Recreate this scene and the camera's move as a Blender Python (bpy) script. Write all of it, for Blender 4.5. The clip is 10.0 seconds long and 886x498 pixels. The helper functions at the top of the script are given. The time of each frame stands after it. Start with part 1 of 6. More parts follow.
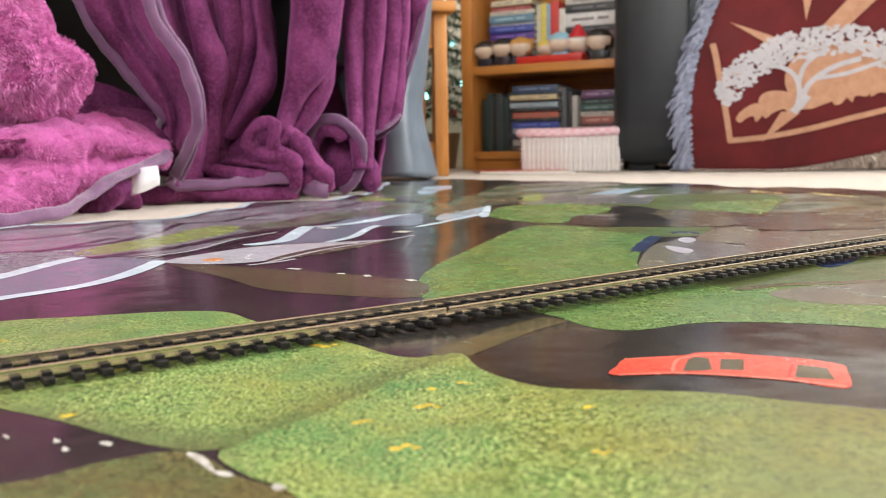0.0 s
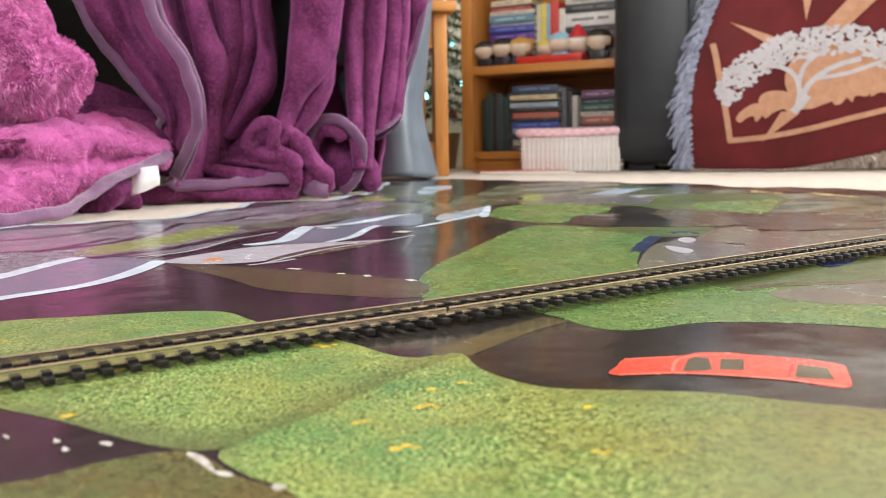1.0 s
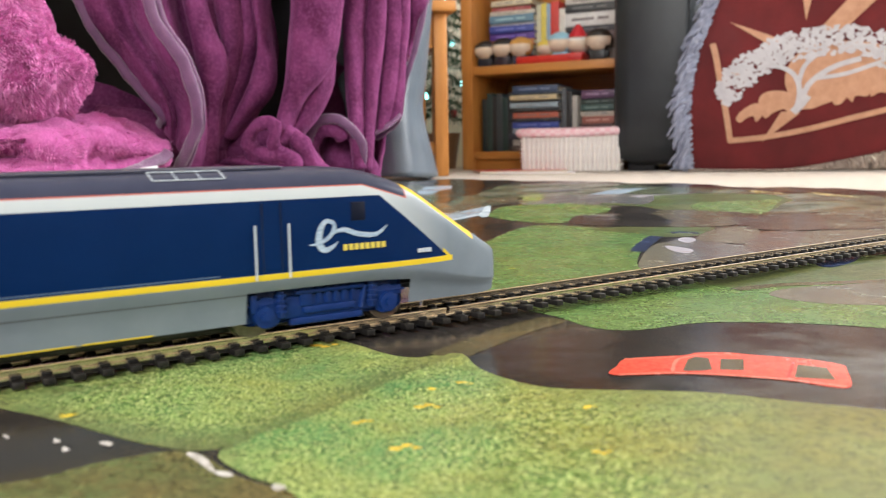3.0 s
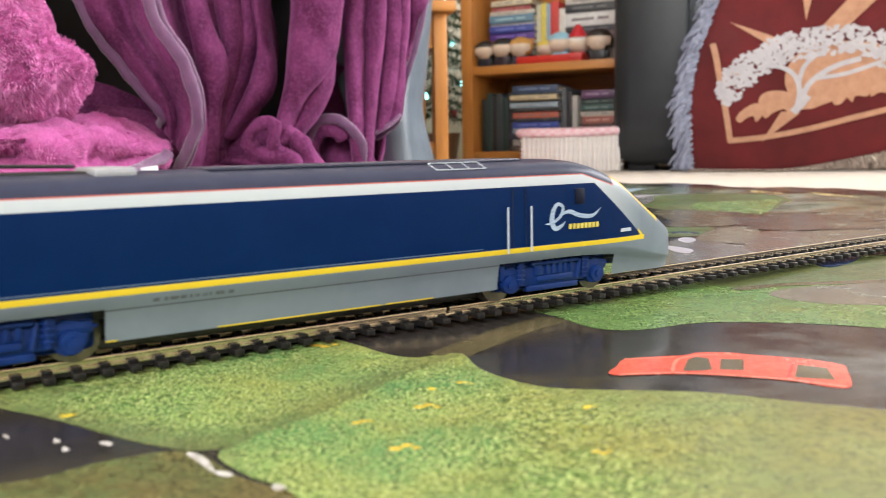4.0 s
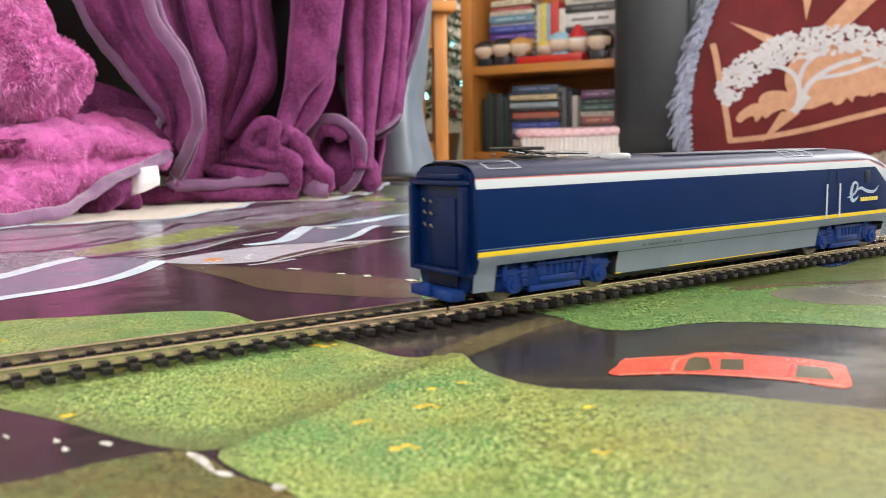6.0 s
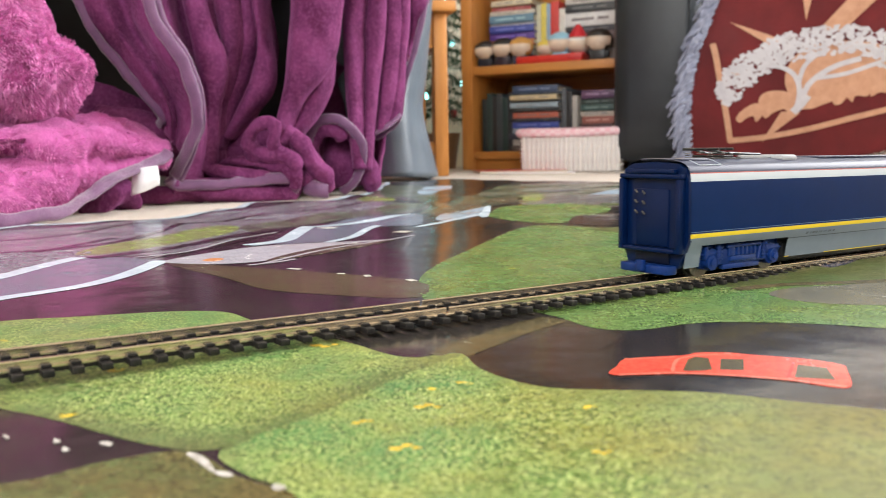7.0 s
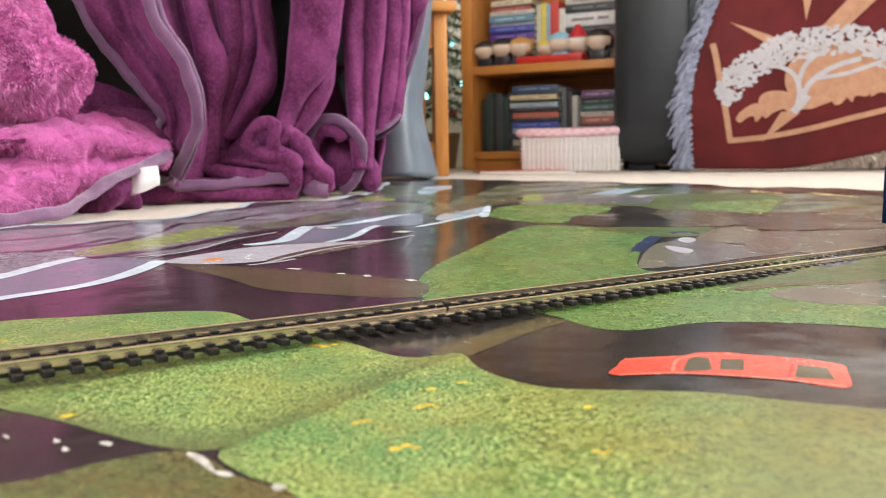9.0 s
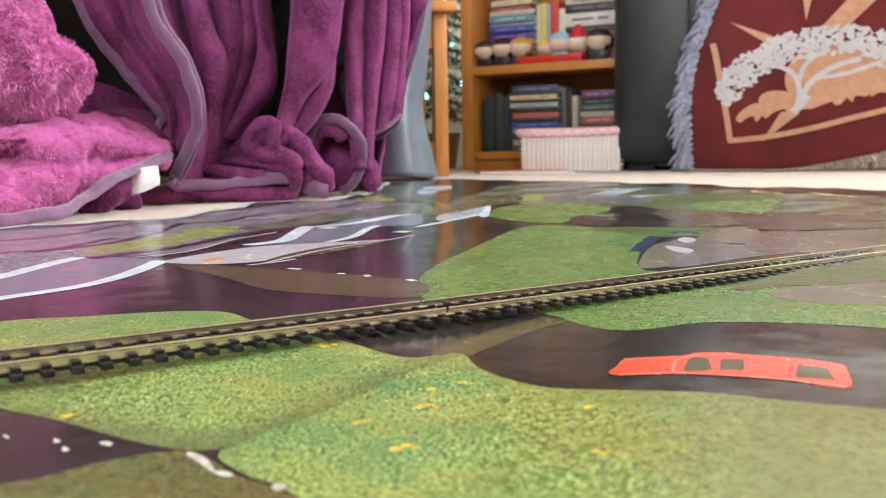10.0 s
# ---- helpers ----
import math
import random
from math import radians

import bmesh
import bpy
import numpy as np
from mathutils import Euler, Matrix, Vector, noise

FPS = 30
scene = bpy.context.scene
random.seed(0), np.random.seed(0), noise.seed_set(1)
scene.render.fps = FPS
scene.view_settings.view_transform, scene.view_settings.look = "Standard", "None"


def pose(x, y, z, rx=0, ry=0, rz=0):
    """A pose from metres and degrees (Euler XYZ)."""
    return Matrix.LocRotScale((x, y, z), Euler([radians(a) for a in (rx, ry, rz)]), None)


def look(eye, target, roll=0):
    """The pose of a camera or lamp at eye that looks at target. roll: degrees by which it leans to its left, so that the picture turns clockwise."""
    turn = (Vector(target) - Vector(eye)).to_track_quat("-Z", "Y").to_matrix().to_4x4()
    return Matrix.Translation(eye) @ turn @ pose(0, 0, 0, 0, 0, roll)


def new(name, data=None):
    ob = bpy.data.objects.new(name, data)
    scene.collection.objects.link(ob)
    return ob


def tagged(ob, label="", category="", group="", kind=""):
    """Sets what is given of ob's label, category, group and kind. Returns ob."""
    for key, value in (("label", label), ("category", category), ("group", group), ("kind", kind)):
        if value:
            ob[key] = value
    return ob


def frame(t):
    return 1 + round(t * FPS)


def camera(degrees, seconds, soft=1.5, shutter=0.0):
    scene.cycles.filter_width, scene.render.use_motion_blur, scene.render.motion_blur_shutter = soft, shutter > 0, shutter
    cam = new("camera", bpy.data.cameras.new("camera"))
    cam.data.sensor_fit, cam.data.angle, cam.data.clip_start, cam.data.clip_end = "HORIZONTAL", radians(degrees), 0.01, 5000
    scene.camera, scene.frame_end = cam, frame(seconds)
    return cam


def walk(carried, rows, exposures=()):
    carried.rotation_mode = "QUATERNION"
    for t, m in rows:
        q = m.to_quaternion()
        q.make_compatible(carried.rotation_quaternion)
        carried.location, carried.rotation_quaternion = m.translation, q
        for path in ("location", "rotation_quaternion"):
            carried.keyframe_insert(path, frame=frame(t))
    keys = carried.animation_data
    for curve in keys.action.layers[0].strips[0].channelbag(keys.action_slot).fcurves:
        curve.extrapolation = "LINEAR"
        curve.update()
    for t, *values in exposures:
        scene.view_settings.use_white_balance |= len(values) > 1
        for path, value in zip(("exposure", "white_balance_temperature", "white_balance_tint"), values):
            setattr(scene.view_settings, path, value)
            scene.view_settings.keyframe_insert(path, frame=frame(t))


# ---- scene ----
cam = camera(53.9, 10.0, soft=0.7, shutter=0.32)
cam.data.dof.use_dof = True
cam.data.dof.focus_distance = 0.38
cam.data.dof.aperture_fstop = 22.0
EYE = pose(0, 0, 0.059, 90 - 6.66, 0, 0) @ pose(0, 0, 0, 0, 0, -1.0)
walk(cam, [(0.0, EYE), (10.0, EYE)], exposures=[(0.0, 0.38), (2.5, 0.38), (4.0, 0.48), (5.5, 0.52), (7.0, 0.47), (8.5, 0.42), (10.0, 0.38)])

# ---- world and lamps ----
world = bpy.data.worlds.new("daylight")
scene.world = world
world.use_nodes = True
wn = world.node_tree
sky = wn.nodes.new("ShaderNodeTexSky")
sky.sky_type = "NISHITA"
sky.sun_disc = False
sky.sun_elevation, sky.sun_rotation = radians(30), radians(150)
wn.nodes["Background"].inputs[1].default_value = 0.12
wn.links.new(sky.outputs[0], wn.nodes["Background"].inputs[0])


def window_light(name, m, w, h, watts, colour):
    data = bpy.data.lights.new(name, "AREA")
    data.shape, data.size, data.size_y, data.energy, data.color = "RECTANGLE", w, h, watts, colour
    ob = new(name, data)
    ob.matrix_world = m
    return ob


window_light("window_light_far", look((1.45, 2.72, 1.45), (1.2, 0.5, 0.3)), 1.3, 1.05, 5, (1.0, 0.98, 0.95))
window_light("window_light_back", look((-0.5, -2.12, 1.5), (-0.5, 1.0, 0.2)), 2.1, 1.15, 62, (0.98, 0.97, 0.99))
window_light("window_light_east", look((2.32, 1.45, 1.4), (-0.4, 0.8, 0.15)), 1.6, 1.2, 100, (0.98, 0.98, 1.0))
sun = bpy.data.lights.new("sun", "SUN")
sun.energy, sun.angle, sun.color = 1.0, radians(10), (1.0, 0.95, 0.88)
new("sun", sun).matrix_world = look((-2, -4, 3), (0, 0, 0))

# ---- materials ----


class Nodes:
    """Short ways to wire a material's nodes."""

    def __init__(self, name):
        self.m = bpy.data.materials.new(name)
        self.m.use_nodes = True
        self.t = self.m.node_tree
        self.b = self.t.nodes["Principled BSDF"]
        self.xyz = self.t.nodes.new("ShaderNodeTexCoord").outputs["Object"]

    def put(self, socket, value):
        if hasattr(value, "is_output"):
            self.t.links.new(value, socket)
        elif isinstance(value, tuple) and len(value) == 3 and socket.type == "RGBA":
            socket.default_value = (*value, 1)
        else:
            socket.default_value = value

    def math(self, op, a, b=0.0):
        n = self.t.nodes.new("ShaderNodeMath")
        n.operation = op
        self.put(n.inputs[0], a)
        self.put(n.inputs[1], b)
        return n.outputs[0]

    def noise(self, scale, detail=3.0, rough=0.55, vec=None, stretch=None):
        n = self.t.nodes.new("ShaderNodeTexNoise")
        n.inputs["Scale"].default_value = scale
        n.inputs["Detail"].default_value = detail
        n.inputs["Roughness"].default_value = rough
        v = vec or self.xyz
        if stretch:
            k = self.t.nodes.new("ShaderNodeMapping")
            k.inputs["Scale"].default_value = stretch
            self.t.links.new(v, k.inputs[0])
            v = k.outputs[0]
        self.t.links.new(v, n.inputs["Vector"])
        return n.outputs[0]

    def ramp(self, value, lo, hi):
        n = self.t.nodes.new("ShaderNodeMapRange")
        self.put(n.inputs[0], value)
        n.inputs[1].default_value, n.inputs[2].default_value = lo, hi
        return n.outputs[0]

    def mix(self, f, a, b):
        n = self.t.nodes.new("ShaderNodeMix")
        n.data_type = "RGBA"
        self.put(n.inputs[0], f)
        self.put(n.inputs[6], a)
        self.put(n.inputs[7], b)
        return n.outputs[2]

    def bump(self, height, strength, distance, normal=None):
        n = self.t.nodes.new("ShaderNodeBump")
        n.inputs["Strength"].default_value = strength
        n.inputs["Distance"].default_value = distance
        self.t.links.new(height, n.inputs["Height"])
        if normal is not None:
            self.t.links.new(normal, n.inputs["Normal"])
        self.t.links.new(n.outputs[0], self.b.inputs["Normal"])
        return n.outputs[0]

    def set(self, **kw):
        names = dict(base="Base Color", rough="Roughness", metal="Metallic", coat="Coat Weight", coat_rough="Coat Roughness", sheen="Sheen Weight", sheen_rough="Sheen Roughness", sheen_tint="Sheen Tint", spec="Specular IOR Level", alpha="Alpha", glow="Emission Strength", glow_colour="Emission Color", transmission="Transmission Weight", ior="IOR")
        for k, v in kw.items():
            self.put(self.b.inputs[names[k]], v)
        return self.m


def surf(name, c1, c2, scale=40.0, rough=0.5, bump=0.2, bscale=300.0, dist=0.0005, stretch=None, **kw):
    """A worn plain surface: two tones at two scales and fine relief."""
    n = Nodes(name)
    big, fine = n.noise(scale, 4.0, 0.6, stretch=stretch), n.noise(bscale, 2.0, stretch=stretch)
    tone = n.ramp(n.math("ADD", n.math("MULTIPLY", big, 0.7), n.math("MULTIPLY", fine, 0.3)), 0.3, 0.7)
    n.set(base=n.mix(tone, c1, c2), rough=n.math("ADD", rough - 0.06, n.math("MULTIPLY", big, 0.12)), **kw)
    n.bump(fine, bump, dist)
    return n.m


def printed(name, c1, c2, c3, grain=420.0, gloss=0.22):
    """Glossy printed vinyl: a photographic speckle under a clear wavy film."""
    n = Nodes(name)
    g1, g2, big = n.noise(grain, 3.0, 0.7), n.noise(grain * 0.33, 2.0), n.noise(9.0, 3.0)
    c = n.mix(n.ramp(g1, 0.36, 0.64), c1, c2)
    c = n.mix(n.math("MULTIPLY", n.ramp(big, 0.4, 0.65), n.ramp(g2, 0.3, 0.7)), c, c3)
    scuff = n.noise(60.0, 4.0, 0.7)
    n.set(base=c, rough=n.math("ADD", gloss, n.math("MULTIPLY", n.ramp(scuff, 0.45, 0.75), 0.12)), spec=0.38)
    w = n.bump(n.noise(13.0, 3.0, 0.5), 0.40, 0.004)
    n.bump(g1, 0.12, 0.0003, w)
    return n.m


def grass_print(name, deep, mid, pale, straw, gloss, straw_shade=0.0, k=1.0):
    """A photographic grass print: dark gaps, blades, straw drifts and small yellow flowers under clear film."""
    n = Nodes(name)
    g1, g2, big, huge = n.noise(1050 * k, 3.0, 0.75), n.noise(400 * k, 3.0, 0.65), n.noise(26, 3.0, 0.6), n.noise(7.0, 2.0)
    clump = n.noise(140 * k, 3.0, 0.6)
    c = n.mix(n.ramp(n.math("ADD", n.math("MULTIPLY", g2, 0.8), n.math("MULTIPLY", clump, 0.2)), 0.38, 0.60), deep, mid)
    c = n.mix(n.ramp(g1, 0.48, 0.64), c, pale)
    c = n.mix(n.math("MULTIPLY", n.ramp(g1, 0.46, 0.36), 0.9), c, deep)
    drift = n.math("MULTIPLY", n.ramp(n.math("ADD", n.math("MULTIPLY", big, 0.6), n.math("MULTIPLY", huge, 0.4)), 0.44, 0.62), n.ramp(g2, 0.30, 0.60))
    c = n.mix(n.math("MULTIPLY", drift, 0.6), c, straw)
    lush = n.ramp(n.noise(22, 3.0, 0.6), 0.46, 0.62)
    c = n.mix(n.math("MULTIPLY", lush, n.math("MULTIPLY", n.ramp(g2, 0.33, 0.6), 0.72 if straw_shade else 0.45)), c, (0.045, 0.17, 0.060))
    bald = n.math("MULTIPLY", n.ramp(n.noise(17, 3.0, 0.6), 0.56, 0.70), n.ramp(clump, 0.35, 0.6))
    c = n.mix(n.math("MULTIPLY", bald, 0.55), c, (0.075, 0.060, 0.022))
    if straw_shade:
        # straw print towards one side, with a dark brown reflection painted into it
        sep = n.t.nodes.new("ShaderNodeSeparateXYZ")
        n.t.links.new(n.xyz, sep.inputs[0])
        x, y = sep.outputs[0], sep.outputs[1]
        side = n.ramp(n.math("ADD", x, n.math("MULTIPLY", big, 0.12)), 0.055, 0.16)
        c = n.mix(n.math("MULTIPLY", side, straw_shade), c, n.mix(n.ramp(g2, 0.3, 0.65), (0.075, 0.064, 0.012), (0.21, 0.178, 0.042)))
        # shade beside the mat's crease, mixed into the colour along its outer side
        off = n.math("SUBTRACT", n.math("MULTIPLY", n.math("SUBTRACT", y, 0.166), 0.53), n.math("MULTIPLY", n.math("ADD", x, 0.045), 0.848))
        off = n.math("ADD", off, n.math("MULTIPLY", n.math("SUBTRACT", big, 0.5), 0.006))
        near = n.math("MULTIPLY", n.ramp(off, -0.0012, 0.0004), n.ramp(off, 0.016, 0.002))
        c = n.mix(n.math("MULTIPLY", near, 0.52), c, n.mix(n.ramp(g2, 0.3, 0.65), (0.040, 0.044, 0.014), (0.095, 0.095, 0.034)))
        # brown put into the colour at the front edge, imitating a reflection
        front = n.math("ADD", n.math("ADD", n.math("MULTIPLY", n.math("ADD", x, 0.115), 0.55), n.math("SUBTRACT", y, 0.203)), n.math("MULTIPLY", n.math("SUBTRACT", big, 0.5), 0.03))
        fade = n.math("MULTIPLY", n.ramp(front, 0.014, -0.006), n.ramp(x, -0.036, -0.052))
        c = n.mix(n.math("MULTIPLY", fade, 0.65), c, n.mix(n.ramp(g2, 0.3, 0.65), (0.055, 0.042, 0.022), (0.11, 0.085, 0.045)))
    spot = n.math("MULTIPLY", n.ramp(n.noise(75, 1.0), 0.745, 0.765), n.ramp(g2, 0.42, 0.52))
    c = n.mix(spot, c, (0.62, 0.44, 0.03))
    scuff = n.noise(60.0, 4.0, 0.7)
    n.set(base=c, rough=n.math("ADD", gloss, n.math("MULTIPLY", n.ramp(scuff, 0.45, 0.75), 0.12)), spec=0.16)
    w = n.bump(n.noise(14.0, 2.0, 0.5), 0.35, 0.004)
    n.bump(g2, 0.25, 0.0004, w)
    return n.m


M_ROAD = printed("printed_road_vinyl", (0.015, 0.013, 0.012), (0.035, 0.030, 0.027), (0.053, 0.046, 0.040), 700, 0.13)
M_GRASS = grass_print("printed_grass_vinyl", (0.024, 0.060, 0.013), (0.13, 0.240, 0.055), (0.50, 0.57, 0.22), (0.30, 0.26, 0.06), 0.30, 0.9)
# grass print with a brown reflection put into its colours
M_BROWNED = grass_print("printed_browned_grass_vinyl", (0.03, 0.028, 0.010), (0.10, 0.085, 0.030), (0.20, 0.17, 0.065), (0.16, 0.11, 0.04), 0.26)
M_GRASS_DULL = grass_print("printed_dull_grass_vinyl", (0.015, 0.030, 0.007), (0.065, 0.088, 0.024), (0.17, 0.19, 0.07), (0.12, 0.11, 0.04), 0.28)
M_GRASS_DEEP = grass_print("printed_green_vinyl", (0.012, 0.045, 0.008), (0.080, 0.170, 0.038), (0.29, 0.41, 0.15), (0.19, 0.19, 0.05), 0.24, 0.0, 1.3)
M_OLIVE = printed("printed_olive_vinyl", (0.055, 0.044, 0.02), (0.095, 0.078, 0.036), (0.12, 0.10, 0.055), 600, 0.18)
M_PAVE = printed("printed_pavement_vinyl", (0.12, 0.15, 0.20), (0.19, 0.225, 0.285), (0.15, 0.17, 0.20), 900, 0.15)
M_ROCK = printed("printed_rock_vinyl", (0.112, 0.102, 0.072), (0.21, 0.195, 0.145), (0.095, 0.095, 0.08), 160, 0.2)
M_WHITE = printed("printed_white_vinyl", (0.50, 0.62, 0.70), (0.62, 0.72, 0.78), (0.46, 0.56, 0.66), 500, 0.2)
M_PALE = printed("printed_pale_lilac_vinyl", (0.36, 0.36, 0.42), (0.50, 0.49, 0.54), (0.42, 0.36, 0.36), 500, 0.2)
M_GRAVEL = printed("printed_gravel_vinyl", (0.02, 0.022, 0.026), (0.36, 0.38, 0.42), (0.16, 0.17, 0.19), 420, 0.24)
M_BLUE = printed("printed_water_vinyl", (0.28, 0.38, 0.46), (0.42, 0.52, 0.60), (0.24, 0.30, 0.38), 500, 0.15)
M_NAVY = printed("printed_dark_blue_vinyl", (0.012, 0.026, 0.075), (0.025, 0.045, 0.11), (0.02, 0.03, 0.06), 500, 0.2)
M_RED = printed("printed_red_vinyl", (0.62, 0.05, 0.03), (0.75, 0.10, 0.06), (0.68, 0.12, 0.07), 500, 0.2)
M_CORAL = printed("printed_coral_vinyl", (0.70, 0.15, 0.10), (0.80, 0.22, 0.15), (0.75, 0.22, 0.14), 500, 0.2)
M_CRIMSON = printed("printed_crimson_vinyl", (0.42, 0.025, 0.02), (0.52, 0.05, 0.035), (0.5, 0.06, 0.04), 500, 0.2)
M_SLATE = printed("printed_slate_vinyl", (0.075, 0.08, 0.085), (0.15, 0.155, 0.16), (0.20, 0.18, 0.15), 160, 0.2)
M_FIELD = printed("printed_field_vinyl", (0.060, 0.075, 0.040), (0.13, 0.15, 0.085), (0.17, 0.20, 0.18), 60, 0.14)
M_BROWN = printed("printed_brown_vinyl", (0.058, 0.048, 0.027), (0.112, 0.094, 0.056), (0.14, 0.12, 0.08), 300, 0.22)
M_UMBER = printed("printed_umber_vinyl", (0.028, 0.020, 0.017), (0.060, 0.044, 0.036), (0.075, 0.058, 0.045), 300, 0.2)
M_MAUVE = printed("printed_mauve_earth_vinyl", (0.085, 0.062, 0.054), (0.145, 0.110, 0.095), (0.12, 0.095, 0.08), 300, 0.2)
M_HAZE = printed("printed_hazy_grey_vinyl", (0.15, 0.14, 0.17), (0.24, 0.23, 0.26), (0.20, 0.20, 0.19), 60, 0.16)
M_LIME = printed("printed_lime_vinyl", (0.16, 0.20, 0.05), (0.28, 0.33, 0.10), (0.22, 0.24, 0.10), 200, 0.2)
M_TEAL = printed("printed_dark_teal_vinyl", (0.03, 0.06, 0.05), (0.06, 0.10, 0.085), (0.08, 0.11, 0.09), 200, 0.18)
M_OCHRE = printed("printed_ochre_vinyl", (0.34, 0.24, 0.08), (0.46, 0.34, 0.13), (0.36, 0.28, 0.14), 300, 0.25)
M_ORANGE = printed("printed_orange_vinyl", (0.55, 0.22, 0.08), (0.65, 0.30, 0.12), (0.5, 0.3, 0.2), 400, 0.25)
M_YELLOW = printed("printed_yellow_vinyl", (0.65, 0.42, 0.03), (0.75, 0.55, 0.08), (0.6, 0.5, 0.1), 500, 0.25)
M_SCUFF = surf("worn_white_crease", (0.20, 0.18, 0.15), (0.66, 0.64, 0.61), 420, 0.5)
M_CARPET = surf("cream_carpet", (0.46, 0.385, 0.30), (0.60, 0.51, 0.41), 60, 0.95, 0.8, 700, 0.003, sheen=0.3)
M_WALL = surf("cream_wall_paint", (0.72, 0.66, 0.52), (0.78, 0.72, 0.58), 3, 0.8, 0.1, 200)
M_CEIL = surf("white_ceiling_paint", (0.78, 0.78, 0.76), (0.83, 0.83, 0.81), 3, 0.9, 0.1, 200)
M_FRAME = surf("white_window_frame", (0.78, 0.78, 0.77), (0.84, 0.84, 0.83), 10, 0.4)
M_RAIL = surf("nickel_silver_rail", (0.50, 0.42, 0.32), (0.74, 0.66, 0.55), 120, 0.2, 0.1, 600, metal=0.92)
M_SLEEPER = surf("black_sleeper_plastic", (0.005, 0.005, 0.005), (0.016, 0.014, 0.013), 300, 0.42, 0.3, 900, spec=0.3)
M_BOGIE = surf("blue_bogie_plastic", (0.002, 0.015, 0.088), (0.005, 0.030, 0.15), 200, 0.4, 0.2, 900, spec=0.25)
M_WHEEL = surf("dull_wheel_metal", (0.09, 0.08, 0.07), (0.22, 0.20, 0.18), 200, 0.3, 0.1, 900, metal=0.8)
M_BLACK = surf("black_plastic", (0.008, 0.008, 0.009), (0.02, 0.02, 0.022), 200, 0.4, 0.1, 900)
M_NAVYP = surf("navy_train_plastic", (0.0007, 0.006, 0.034), (0.0013, 0.010, 0.050), 60, 0.3, 0.05, 900, spec=0.15)
M_DEEP = surf("dark_recess_plastic", (0.001, 0.003, 0.012), (0.002, 0.005, 0.020), 60, 0.5, 0.05, 900, spec=0.2)
M_GREYP = surf("grey_roof_box_plastic", (0.26, 0.27, 0.29), (0.38, 0.39, 0.41), 60, 0.3, 0.05, 900)
M_LINE = surf("pale_line_paint", (0.42, 0.48, 0.54), (0.58, 0.64, 0.68), 60, 0.4, 0.05, 900)
M_EMBLEM = surf("pale_blue_brushed_paint", (0.16, 0.24, 0.36), (0.44, 0.54, 0.64), 700, 0.4, 0.05, 900, stretch=(0.4, 1, 1.6))
M_ROOFP = surf("slate_roof_plastic", (0.028, 0.031, 0.054), (0.048, 0.052, 0.082), 60, 0.35, 0.05, 900)
M_SIGN = surf("yellow_letter_paint", (0.50, 0.41, 0.06), (0.62, 0.52, 0.10), 60, 0.4, 0.05, 900)


